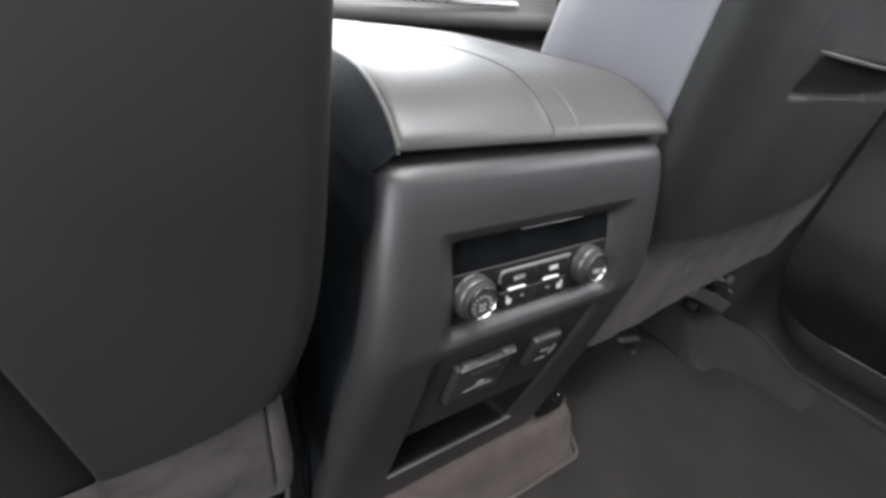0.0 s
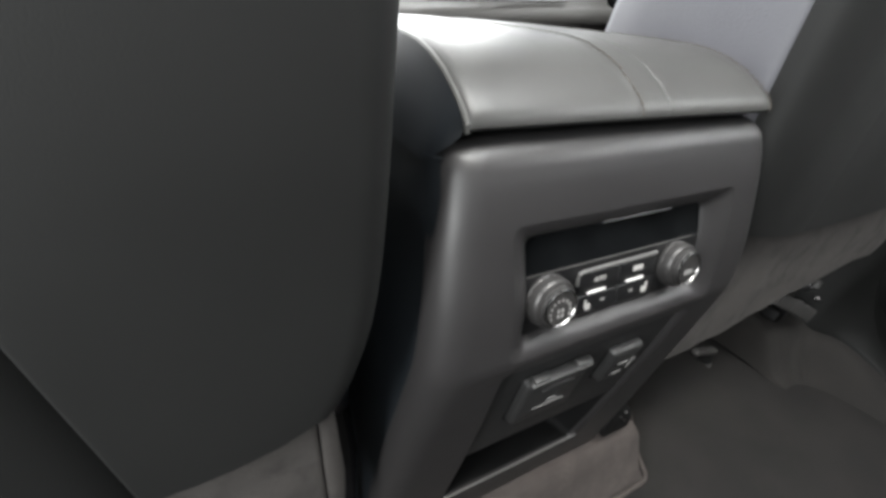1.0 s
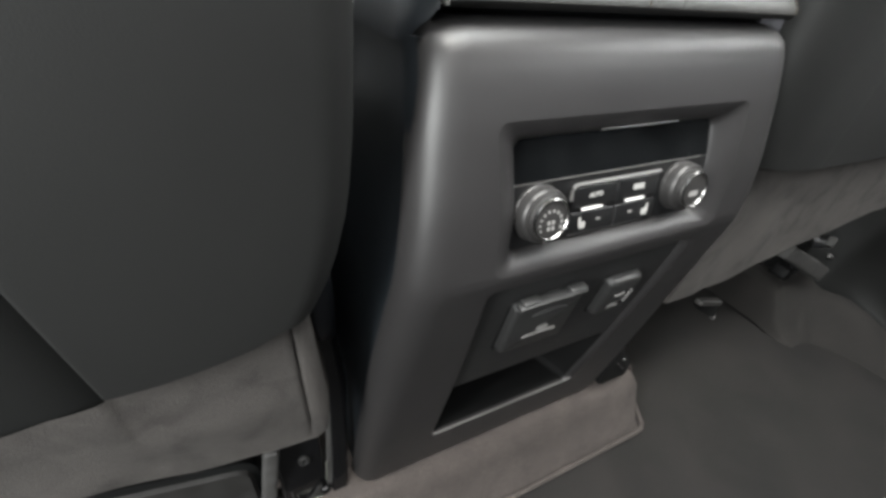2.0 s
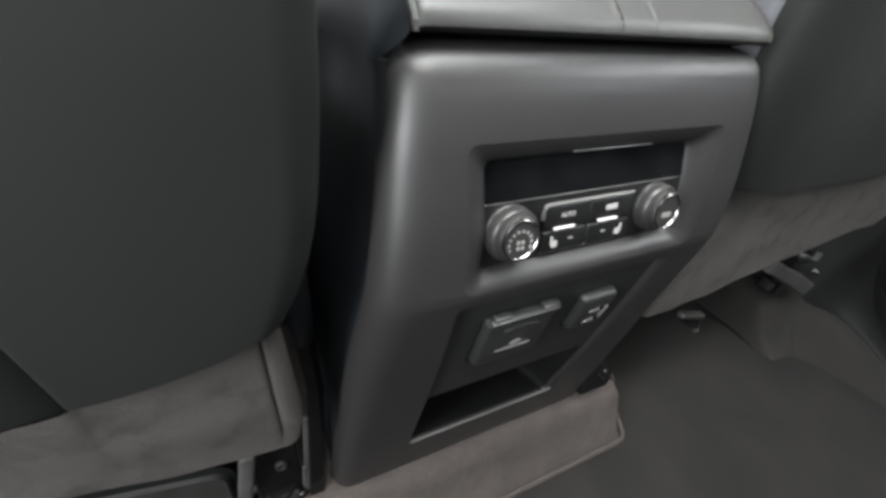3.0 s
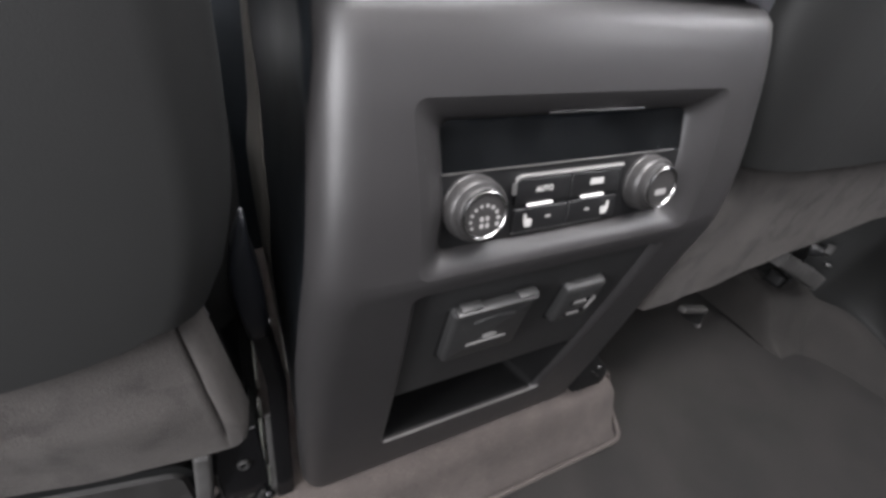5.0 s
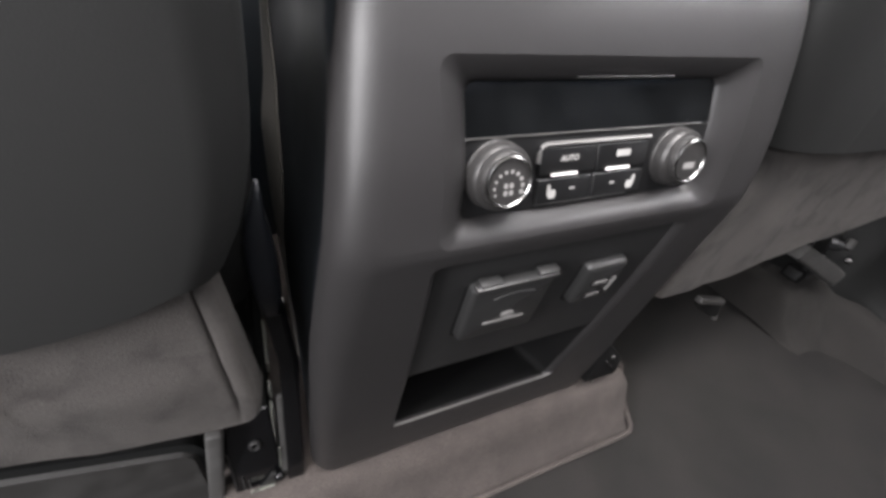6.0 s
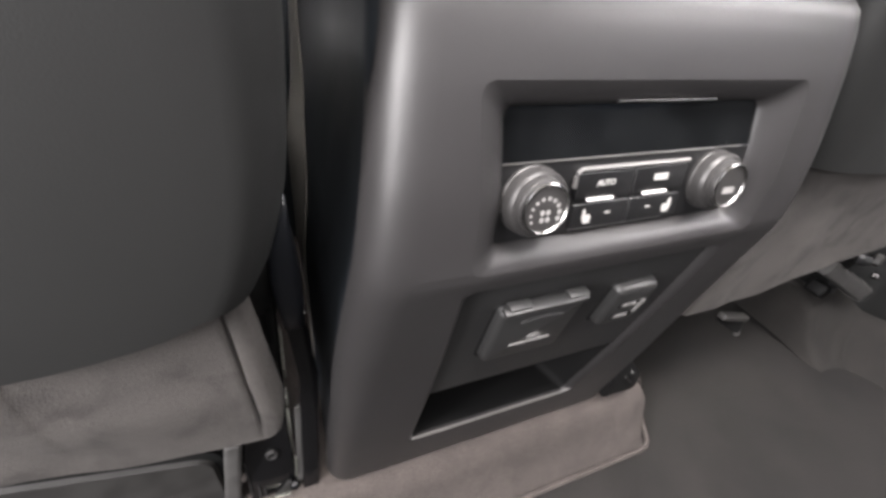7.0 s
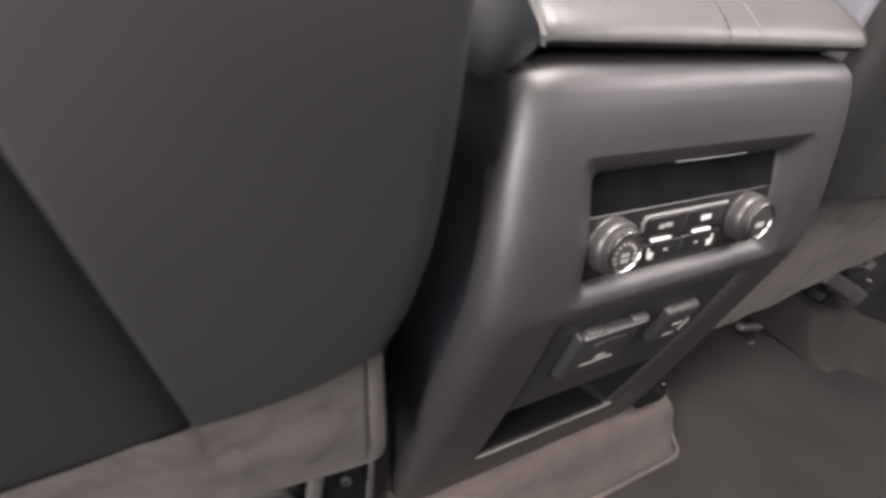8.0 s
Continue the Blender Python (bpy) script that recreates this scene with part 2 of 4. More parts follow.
# ---------------------------------------------------------------- cabin
def cabin():
    # floor: one carpeted sheet, with the raised end of the tunnel on it
    bm = bmesh.new()
    nx, ny = 60, 80
    grid = []
    for i in range(nx + 1):
        x = -0.79 + 1.58 * i / nx
        row = []
        for j in range(ny + 1):
            y = -1.2 + 2.4 * j / ny
            z = 0.004 * noise.noise((x * 6, y * 6, 0.3)) + 0.003 * noise.noise((x * 15, y * 15, 2.3))
            z += min(0.026, 0.065 * max(0, (abs(x) - 0.66) / 0.13) ** 2)
            row.append(bm.verts.new((x, y, z)))
        grid.append(row)
    for i in range(nx):
        for j in range(ny):
            bm.faces.new((grid[i][j], grid[i + 1][j], grid[i + 1][j + 1], grid[i][j + 1]))
    structure("floor", bm, FLOORMAT, "grey carpeted car floor, coloured darker for its shade", "floor")
    structure("underbody", box(-0.95, 0.95, -1.3, 1.6, -0.10, -0.02), TRIM, "dark steel underbody below the carpet", "floor")
    # shell
    for x0, x1, y0, y1 in ((-0.80, 0.80, 0.10, 0.75), (-0.80, 0.80, -1.3, -0.34), (-0.80, -0.44, -0.34, 0.10), (0.44, 0.80, -0.34, 0.10)):
        structure("roof", box(x0, x1, y0, y1, 1.22, 1.28), ROOF, "light grey cloth headliner round the glass roof", "ceiling")
    pane = structure("roof_window", box(-0.44, 0.44, -0.34, 0.10, 1.26, 1.266), GLASS, "clear glass roof panel", "window")
    pane.visible_shadow = False
    structure("wall_rear", box(-0.80, 0.80, -1.36, -1.3, -0.02, 0.95, 0.01), TRIM, "plain dark trim closing the rear of the cabin", "wall")
    structure("firewall", box(-0.85, 0.85, 1.35, 1.42, -0.02, 0.72), TRIM, "plain dark panel closing the front of the cabin", "wall")
    for sx in (-1, 1):
        x0, x1 = sorted((sx * 0.72, sx * 0.80))
        structure("pillar_front", box(x0, x1, 0.72, 0.80, 0.70, 1.28, 0.01), TRIM, "dark windscreen pillar", "pillar")
        x0, x1 = sorted((sx * 0.80, sx * 0.86))
        structure("pillar_rear", box(x0, x1, -1.36, -0.95, 0.0, 1.26, 0.01), TRIM, "dark rear pillar", "pillar")
        # middle pillar running in a hollow curve into the sill
        edge = [(0.055, 1.22), (0.055, 0.80), (0.055, 0.40), (0.056, 0.28), (0.054, 0.22), (0.046, 0.165), (0.028, 0.115), (0.001, 0.072), (-0.027, 0.050), (-0.059, 0.040), (-0.10, 0.036), (-0.40, 0.038), (-1.2, 0.038)]
        front = [(0.16, 1.22), (0.16, 0.80), (0.16, 0.40), (0.16, 0.28), (0.165, 0.22), (0.175, 0.17), (0.19, 0.12), (0.20, 0.08), (0.20, 0.04), (0.20, 0.0), (0.20, -0.02), (-0.40, -0.03), (-1.2, -0.03)]
        loops = []
        for x, dy, dz in ((0.766, 0.030, -0.040), (0.776, 0.022, -0.022), (0.788, 0.008, -0.006), (0.797, 0.001, -0.001), (0.803, 0.0, 0.0), (0.812, 0.003, -0.004), (0.84, 0.006, 0.004), (0.86, 0.006, 0.022)):
            loops.append([(sx * x, y + dy, z + (dz if z < 1 else 0)) for y, z in edge] + [(sx * x, y, z) for y, z in front[::-1]])
        structure("pillar_trim", loft(loops, True, True, True), TRIM, "dark plastic pillar trim curving into the door sill", "pillar", 50)
        # sill trim from the carpet's edge to the lip, rising into the pillar
        rows = []
        for y0, x0_, z0, y1, z1 in ((-1.2, 0.744, 0.029, -1.2, 0.037), (-0.5, 0.744, 0.029, -0.5, 0.037), (-0.21, 0.744, 0.029, -0.21, 0.037), (-0.165, 0.745, 0.029, -0.165, 0.036), (-0.104, 0.742, 0.028, -0.104, 0.035), (-0.069, 0.737, 0.028, -0.069, 0.036),
                                    (-0.049, 0.745, 0.033, -0.049, 0.041), (-0.02, 0.752, 0.043, -0.027, 0.049), (0.002, 0.753, 0.049, 0.001, 0.070), (0.030, 0.745, 0.056, 0.022, 0.104), (0.052, 0.730, 0.061, 0.040, 0.150), (0.071, 0.715, 0.065, 0.050, 0.21), (0.085, 0.708, 0.068, 0.056, 0.28), (0.15, 0.700, 0.07, 0.09, 0.36)):
            row = [(sx * (x0_ - 0.004), y0, z0 - 0.03), (sx * x0_, y0, z0)]
            for f in (0.06, 0.15, 0.3, 0.5, 0.7, 0.85, 0.94, 1.0):
                up = 0.003 * math.sin(math.pi * f) + (0.004 if f < 1 else 0.0)
                row.append((sx * (x0_ + (0.803 - x0_) * f), y0 + (y1 - y0) * f + (0.012 if f == 1.0 else 0.0), z0 + (z1 - z0) * f + up))
            rows.append(row)
        structure("sill_trim", loft(rows, False), TRIM, "dark plastic sill trim along the carpet edge", "sill", 60)
        structure("sill_front", box(x0, x1, 0.16, 1.35, -0.05, 0.06, 0.012), TRIM, "dark plastic door sill", "sill")


def door(name, sx, y0, y1, label):
    d = thing(name, label, "door", kind="structure", at=(sx * 0.86, (y0 + y1) / 2, 0.06))
    o = Vector(d.location)
    nz, ny = 24, 24
    inner = [(0.0, 0.0), (0.05, 0.02), (0.12, 0.045), (0.22, 0.05), (0.30, 0.035), (0.36, 0.02), (0.46, 0.02), (0.52, 0.05), (0.56, 0.055), (0.60, 0.03), (0.66, 0.02)]
    loops = []
    for k in range(nz + 1):
        h = 0.66 * k / nz
        ins = lerp(inner, h)
        loops.append([(-sx * ins, y0 - o.y + (y1 - y0) * j / ny, h) for j in range(ny + 1)]
                     + [(sx * 0.06, y1 - o.y, h), (sx * 0.06, y0 - o.y, h)])
    part("door_panel", loft(loops, True, True, True), DOOR, d, smooth=50)
    part("door_frame", box(-0.03, 0.03, y0 - o.y, y1 - o.y, 1.14, 1.20, 0.01), TRIM, d)
    g = part("pane", box(-0.003, 0.003, y0 - o.y, y1 - o.y, 0.665, 1.135), GLASS, d)
    g.visible_shadow = False
    return d


def dashboard():
    d = thing("dashboard", "grey-brown vinyl dashboard with a bright trim strip", "dashboard", at=(0, 1.1, 0.3))
    o = Vector(d.location)
    prof = [(1.30, 0.30), (0.88, 0.30), (0.86, 0.36), (0.86, 0.470), (0.83, 0.490), (0.805, 0.500), (0.797, 0.512), (0.800, 0.525), (0.815, 0.537), (0.84, 0.546), (0.87, 0.60), (1.0, 0.70), (1.05, 0.72), (1.35, 0.72)]
    loops = []
    for i in range(21):
        x = -0.78 + 1.56 * i / 20
        loops.append([(x - o.x, y - o.y + 0.02 * math.cos(x * 4), z - o.z + 0.05 * (x - 0.43)) for y, z in prof])
    part("dash_body", loft(loops, True, True, True), DASH, d, smooth=50)
    part("trim_strip", box(-0.195, 0.195, -0.002, 0.002, -0.010, 0.010, 0.0015, m=Matrix.Translation((0.432 - o.x, 0.818 - o.y, 0.556 - o.z)) @ pose(0, 0, 0, -52, -3.5, 0)), CHROME, d, "bright metallic trim strip")
    part("lower_console", box(-0.20, 0.20, 0.45 - o.y, 0.95 - o.y, 0.0 - o.z, 0.462 - o.z, 0.03), SIDE, d, "dark lower console under the dashboard")
    return d


cabin()
door("door_front_passenger", 1, 0.10, 1.05, "dark plastic front passenger door trim")
door("door_rear_passenger", 1, -0.95, 0.095, "dark plastic rear passenger door trim")
door("door_front_driver", -1, 0.10, 1.05, "dark plastic front driver door trim")
dashboard()
bm = bmesh.new()
bmesh.ops.create_grid(bm, x_segments=8, y_segments=8, size=400)
bmesh.ops.translate(bm, vec=(0, 0, -0.45), verts=bm.verts)
structure("ground", bm, ASPHALT, "grey asphalt ground outside the car", "ground")


# ---------------------------------------------------------------- centre console
XC, RC, RCR = 0.003, 0.020, 0.014
LEFT = [(0.078, -0.151), (0.15, -0.149), (0.22, -0.146), (0.30, -0.141), (0.35, -0.1350), (0.40, -0.1272), (0.43, -0.1235), (0.45, -0.1212), (0.462, -0.1196), (0.470, -0.1187), (0.476, -0.1178), (0.480, -0.1166), (0.484, -0.1140), (0.487, -0.1090)]
RIGHT = [(0.078, 0.147), (0.16, 0.139), (0.20, 0.135), (0.24, 0.1290), (0.27, 0.1258), (0.31, 0.1225), (0.35, 0.1222), (0.385, 0.1285), (0.41, 0.1303), (0.45, 0.1300), (0.476, 0.1295), (0.482, 0.128), (0.487, 0.123)]
EDGE = [(0.10, -0.1455), (0.20, -0.1450), (0.29, -0.1455), (0.33, -0.1450), (0.37, -0.1435), (0.40, -0.1375), (0.43, -0.1345), (0.45, -0.1330), (0.487, -0.1290)]
FACE = [(0.078, 0.066), (0.090, 0.060), (0.100, 0.057), (0.16, 0.043), (0.25, 0.022), (0.32, 0.007), (0.352, 0.0012), (0.370, -0.0015), (0.385, -0.0002), (0.41, 0.004), (0.45, 0.014), (0.470, 0.0205), (0.478, 0.0245), (0.483, 0.0300), (0.486, 0.037), (0.487, 0.050)]
SHELF = [(0.3835, 0.0108), (0.40, 0.0125), (0.436, 0.021), (0.449, 0.026)]
MODULE = [(0.376, 0.0058), (0.40, 0.0105), (0.417, 0.0145), (0.436, 0.021), (0.449, 0.026)]
INSERT_Y = [(0.15, 0.0500), (0.25, 0.0262), (0.30, 0.0157), (0.352, 0.0057), (0.366, 0.0042)]


def soft(table, v, w=0.008):
    return sum(lerp(table, v + w * k) for k in (-1, -0.5, 0, 0.5, 1)) / 5


def face_y(z):
    return soft(FACE, z, 0.006) if z < 0.478 else lerp(FACE, z)


def hole_width(z, top, bottom, w_top, w_bot, r):
    w = w_bot + (w_top - w_bot) * (z - bottom) / (top - bottom)
    for edge in (top - z, z - bottom):
        if edge < r:
            w -= r - math.sqrt(max(0.0, r * r - (r - edge) ** 2))
    return w


def nose_y(z):
    """The face between the openings, with its rounded nose under the controls."""
    return face_y(z) - 0.0016 * math.exp(-((z - 0.3730) / 0.0065) ** 2)


UP = (0.449, 0.3740, 0.0900, 0.0862, 0.006)
LOW = (0.3635, 0.1610, 0.0828, 0.0790, 0.005)


def drift(z):
    """How far the lower pieces sit off the controls' middle."""
    return lerp([(0.15, -0.0125), (0.36, -0.0080), (0.3740, -0.0035), (0.40, 0.0)], z)


def near_edges(a, b, r, n=6):
    out = [a + r * (1 - math.cos(math.pi / 2 * k / n)) for k in range(n + 1)]
    out += [b - r * (1 - math.cos(math.pi / 2 * k / n)) for k in range(n + 1)]
    steps = max(2, int((b - a - 2 * r) / 0.008))
    out += [a + r + (b - a - 2 * r) * k / steps for k in range(steps + 1)]
    return out


def console():
    c = thing("center_console", "black plastic centre console with padded armrest and rear climate controls", "console", at=(XC, 0.06, 0.085))
    o = Vector(c.location)

    def loc(p):
        return (p[0] - o.x, p[1] - o.y, p[2] - o.z)

    # rear bezel: face, rounded corners, sides, two openings with turned-in rims
    zs = sorted({round(z, 5) for z in near_edges(UP[1], UP[0], UP[4]) + near_edges(LOW[1], LOW[0], LOW[4])
                 + [0.078, 0.081, 0.086, 0.092, 0.097, 0.105, 0.115, 0.13, 0.14, 0.3655, 0.3675, 0.370, 0.373, 0.455, 0.461, 0.466, 0.470, 0.474, 0.478, 0.481, 0.483, 0.485, 0.4865, 0.487]})
    bm = bmesh.new()
    arc = [math.pi / 2 * k / 8 for k in range(9)]
    rows, inside = [], []
    for z in zs:
        fy = face_y(z)
        hole = None
        if UP[1] - 1e-6 <= z <= UP[0] + 1e-6:
            hole = hole_width(z, *UP)
        elif LOW[1] - 1e-6 <= z <= LOW[0] + 1e-6:
            hole = hole_width(z, *LOW)
        w = hole if hole else 0.083
        xl, xr = soft(LEFT, z, 0.015 if z < 0.455 else 0.001) - XC, soft(RIGHT, z, 0.015 if z < 0.455 else 0.001) - XC
        end = min(fy + RC + 0.006, 0.054) if z > 0.46 else fy + RC + 0.006
        rc = min(RC, end - fy - 0.003)
        left = [(xl + 0.004, end), (xl + 0.001, end - 0.001), (xl, fy + rc + 0.001)]
        left += [(xl + rc * (1 - math.cos(a)), fy + rc * (1 - math.sin(a))) for a in arc]
        d = drift(z)
        mid = [(d + w * k, nose_y(z)) for k in (-1, -0.66, -0.33, 0, 0.33, 0.66, 1)]
        right = [(xr - 0.004, fy + RC + 0.024), (xr - 0.001, fy + RC + 0.022), (xr, fy + RCR + 0.002)]
        right += [(xr - RCR * (1 - math.cos(a)), fy + RCR * (1 - math.sin(a))) for a in arc]
        right = right[::-1]
        rows.append([bm.verts.new(loc((XC + x, y, z))) for x, y in left + mid + right])
        inside.append(hole)
    # flat top behind the rolled edge
    rows.append([bm.verts.new(v.co + Vector((0, max(0.0, 0.066 - o.y - v.co.y), 0.0002))) for v in rows[-1]])
    inside.append(None)
    zs.append(0.4872)
    nl = len(left)
    for i in range(len(zs) - 1):
        for j in range(len(rows[0]) - 1):
            hole = inside[i] and inside[i + 1] and nl <= j < nl + 6 and not (zs[i] < 0.3645 < zs[i + 1])
            if not hole:
                bm.faces.new((rows[i][j], rows[i][j + 1], rows[i + 1][j + 1], rows[i + 1][j]))
    part("rear_bezel", bm, PLASTIC, c, "grained black plastic bezel", 40)

    def rim(hole, back, shrink_top, shrink_bot, shrink_left, shrink_right, mat, name, label, turns):
        """The turned-in rim of an opening: it rolls over from the face to the piece behind it."""
        top, bot = hole[0], hole[1]
        zz = sorted({round(z, 5) for z in near_edges(bot, top, hole[4])})
        loop = [(-hole_width(z, *hole), z) for z in zz] + [(hole_width(z, *hole), z) for z in zz[::-1]]
        loops = []
        for step in range(turns + 1):
            a = math.pi / 2 * step / turns
            across, into = 0.25 * step / turns + 0.75 * math.sin(a), 0.35 * step / turns + 0.65 * (1 - math.cos(a))
            lp = []
            for x, z in loop:
                k = (z - bot) / (top - bot)
                zi = bot + shrink_bot + (top - bot - shrink_top - shrink_bot) * k
                xi = x * (1 - (shrink_left if x < 0 else shrink_right) / hole[2])
                yf = nose_y(z)
                yb = lerp(back, zi) + 0.0005
                lp.append(loc((XC + drift(z) + x + (xi - x) * across, yf + (yb - yf) * into, z + (zi - z) * across)))
            loops.append(lp)
        return part(name, loft(loops, True), mat, c, label, 50)

    rim(UP, SHELF, 0.012, 0.0088, 0.0150, 0.0195, PLASTIC, "control_recess", "", 8)
    rim(LOW, INSERT_Y, 0.002, 0.0, 0.0040, 0.0050, PLASTIC, "insert_recess", "", 6)

    # climate control module
    def slab(table, z0, z1, w0, w1, thick, lift, mat, name, parent, label="", n=10):
        fr = []
        for k in range(n + 1):
            z = z0 + (z1 - z0) * k / n
            w = w0 + (w1 - w0) * k / n
            y = lerp(table, z) - lift
            fr.append([loc((XC - w, y + thick, z)), loc((XC - w, y, z)), loc((XC - w * 0.3, y, z)), loc((XC + w * 0.3, y, z)), loc((XC + w, y, z)), loc((XC + w, y + thick, z))])
        return part(name, loft(fr, True, True, True), mat, parent, label)

    slab(MODULE, 0.3832, 0.4160, 0.0795, 0.0795, 0.012, 0.0, CONTROL, "control_plate", c, "satin black climate control plate")
    slab(MODULE, 0.4168, 0.449, 0.0795, 0.0795, 0.012, 0.0, DISPLAY, "display", c, "glossy black unlit display strip")
    part("display_trim", tube([loc((-0.0735, lerp(MODULE, 0.4164) - 0.0002, 0.4164)), loc((0.0680, lerp(MODULE, 0.4164) - 0.0002, 0.4164))], 0.0006, 6), KNOB, c, "thin grey line under the display")
    part("display_bead", tube([loc((XC - 0.024, 0.0175, 0.4395)), loc((XC + 0.034, 0.0175, 0.4395))], 0.0006, 6), CONTROL, c, "glossy ridge above the display")

    tilt = math.degrees(math.atan2(0.0105 - 0.0058, 0.024))

    def on_module(x, z, lift):
        return Matrix.Translation(loc((x, lerp(MODULE, z) - lift, z))) @ pose(0, 0, 0, -tilt, 0, 0)

    def knob(x, z, name, marks):
        m = on_module(x, z, 0) @ pose(0, 0, 0, 90, 0, 0)
        k = part(name, lathe([(0.0148, -0.002), (0.0150, 0.0004), (0.0153, 0.0010), (0.0153, 0.0016), (0.0149, 0.0021), (0.0147, 0.0058), (0.0143, 0.0074), (0.0134, 0.0084), (0.0122, 0.0087),
                              (0.0117, 0.0090), (0.0115, 0.0100), (0.0117, 0.0103), (0.0117, 0.0107), (0.0114, 0.0110), (0.0112, 0.0118), (0.0100, 0.0120)], 64, m), KNOB, c, "satin silver rotary knob", 30)
        part("knob_ring", lathe([(0.0112, 0.0116), (0.0111, 0.0126), (0.0104, 0.0130), (0.0099, 0.0126), (0.0096, 0.0116)], 64, m), CHROME, k, "chrome ring")
        part("knob_cap", lathe([(0.0, 0.0119), (0.0096, 0.0119), (0.0099, 0.0113)], 56, m), CONTROL, k, "black knob cap")
        if marks:
            for i in range(10):
                a = radians(205 - 225 * i / 9)
                s = 0.00062 + 0.000045 * i
                part("fan_mark", plate(rounded(-s, s, -s, s, s * 0.6, 2), 0.0004, m=on_module(x, z, 0.0123) @ Matrix.Translation((0.0068 * math.cos(a), 0, 0.0068 * math.sin(a)))), LABEL, k, "white fan speed mark")
            for dx in (-1, 1):
                for dz in (-1, 1):
                    part("fan_blade", plate(rounded(-0.0010, 0.0010, -0.0012, 0.0012, 0.0009, 3), 0.0004, m=on_module(x, z - 0.0008, 0.0123) @ Matrix.Translation((0.0014 * dx, 0, 0.0016 * dz))), LABEL, k, "white fan symbol")
        else:
            part("knob_print", plate(rounded(-0.0040, 0.0040, -0.0017, 0.0017, 0.0005, 2), 0.0004, m=on_module(x, z, 0.0123)), LABEL, k, "small unreadable white print")
        return k

    knob(-0.0572, 0.4012, "fan_knob", True)
    knob(0.0500, 0.4010, "mode_knob", False)

    # button block: two wide keys above, two heated-seat keys below
    bx0, bx1 = -0.0350, 0.0300
    mx = (bx0 + bx1) / 2
    for name, x0, x1, z0, z1, label in (("auto_button", bx0, mx - 0.0003, 0.3985, 0.4115, "black key lettered AUTO"), ("mode_button", mx + 0.0003, bx1, 0.3985, 0.4115, "black key with small white print"),
                                        ("seat_heat_button", bx0, mx - 0.0003, 0.3852, 0.3975, "black heated seat key"), ("seat_heat_button", mx + 0.0003, bx1, 0.3852, 0.3975, "black heated seat key")):
        zc = (z0 + z1) / 2
        b = part(name, plate(rounded(x0 - (x0 + x1) / 2, x1 - (x0 + x1) / 2, z0 - zc, z1 - zc, 0.0012, 3), 0.006, 0.0008, on_module((x0 + x1) / 2, zc, 0.0022)), CONTROL, c, label, 50)
        xm = (x0 + x1) / 2
        if "heat" not in name:
            part("indicator", plate(rounded(-0.0075, 0.0075, -0.0006, 0.0006, 0.0003, 2), 0.0008, m=on_module(xm - 0.002, z0 + 0.0006, 0.0027)), BAR, b, "white indicator bar")
            if name == "auto_button":
                cu = bpy.data.curves.new("auto_print", "FONT")
                cu.body, cu.size, cu.align_x, cu.align_y = "AUTO", 0.0036, "CENTER", "CENTER"
                cu.offset = 0.00016
                t = new("auto_print", cu)
                t.parent = b
                t.matrix_local = on_module(xm, zc + 0.0012, 0.0026) @ pose(0, 0, 0, 90, 0, 0)
                cu.materials.append(PRINT)
                tagged(t, "white printed word AUTO")
            else:
                part("key_print", plate(rounded(-0.0043, 0.0043, -0.0016, 0.0016, 0.0004, 2), 0.0005, m=on_module(xm, zc + 0.0012, 0.0026)), PRINT, b, "small unreadable white print")
        else:
            s = -1 if xm < mx else 1
            ix = xm + s * 0.0085
            seat_icon = [(-0.0022, 0.0034), (-0.0008, 0.0034), (-0.0002, 0.0006), (0.0024, 0.0006), (0.0030, -0.0008), (0.0024, -0.0034), (-0.0010, -0.0034), (-0.0022, -0.0010)]
            if s > 0:
                seat_icon = [(-x, z) for x, z in seat_icon[::-1]]
            part("seat_symbol", plate(seat_icon, 0.0005, m=on_module(ix, zc, 0.0026)), PRINT, b, "white seat symbol")
            part("indicator_dot", plate(rounded(-0.0016, 0.0016, -0.0006, 0.0006, 0.0003, 2), 0.0005, m=on_module(xm - s * 0.004, zc + 0.0005, 0.0025)), LABEL, b, "small grey indicator")
    part("button_trim", tube([on_module(bx0 - 0.0006, 0.4045, 0.0012) @ Vector((0, 0, 0)), on_module(bx0 - 0.0005, 0.4095, 0.0016) @ Vector((0, 0, 0)), on_module(bx0 + 0.0002, 0.4112, 0.0018) @ Vector((0, 0, 0)), on_module(bx0 + 0.0013, 0.4123, 0.0020) @ Vector((0, 0, 0)), on_module(bx0 + 0.003, 0.4128, 0.0022) @ Vector((0, 0, 0)),
                              on_module(bx1, 0.4128, 0.0022) @ Vector((0, 0, 0))], 0.0012, 8), SILVER, c, "silver trim line over the keys")

    part("key_line", tube([on_module(bx0, 0.3846, 0.0008) @ Vector((0, 0, 0)), on_module(bx1 - 0.008, 0.3846, 0.0008) @ Vector((0, 0, 0))], 0.0003, 6), SILVER, c, "thin line under the keys")

    # lower insert with outlet cover, usb module and open tray
    slab(INSERT_Y, 0.2490, 0.366, 0.092, 0.092, 0.010, 0.0, INSERT, "insert_panel", c, "satin black insert panel")
    it = math.degrees(math.atan2(0.0185 - 0.0085, 0.052))

    def on_insert(x, z, lift):
        return Matrix.Translation(loc((x, lerp(INSERT_Y, z) + 0.0008 - lift, z))) @ pose(0, 0, 0, it, 0, 0)

    # near-black plates stand in for the shade round flap and usb module
    part("outlet_shade", plate(rounded(-0.0278, 0.0278, -0.0268, 0.0268, 0.005, 4), 0.004, 0.0003, on_insert(XC - 0.0388, 0.3165, 0.0013)), TRAY, c, "dark plate for the shade round the outlet flap")
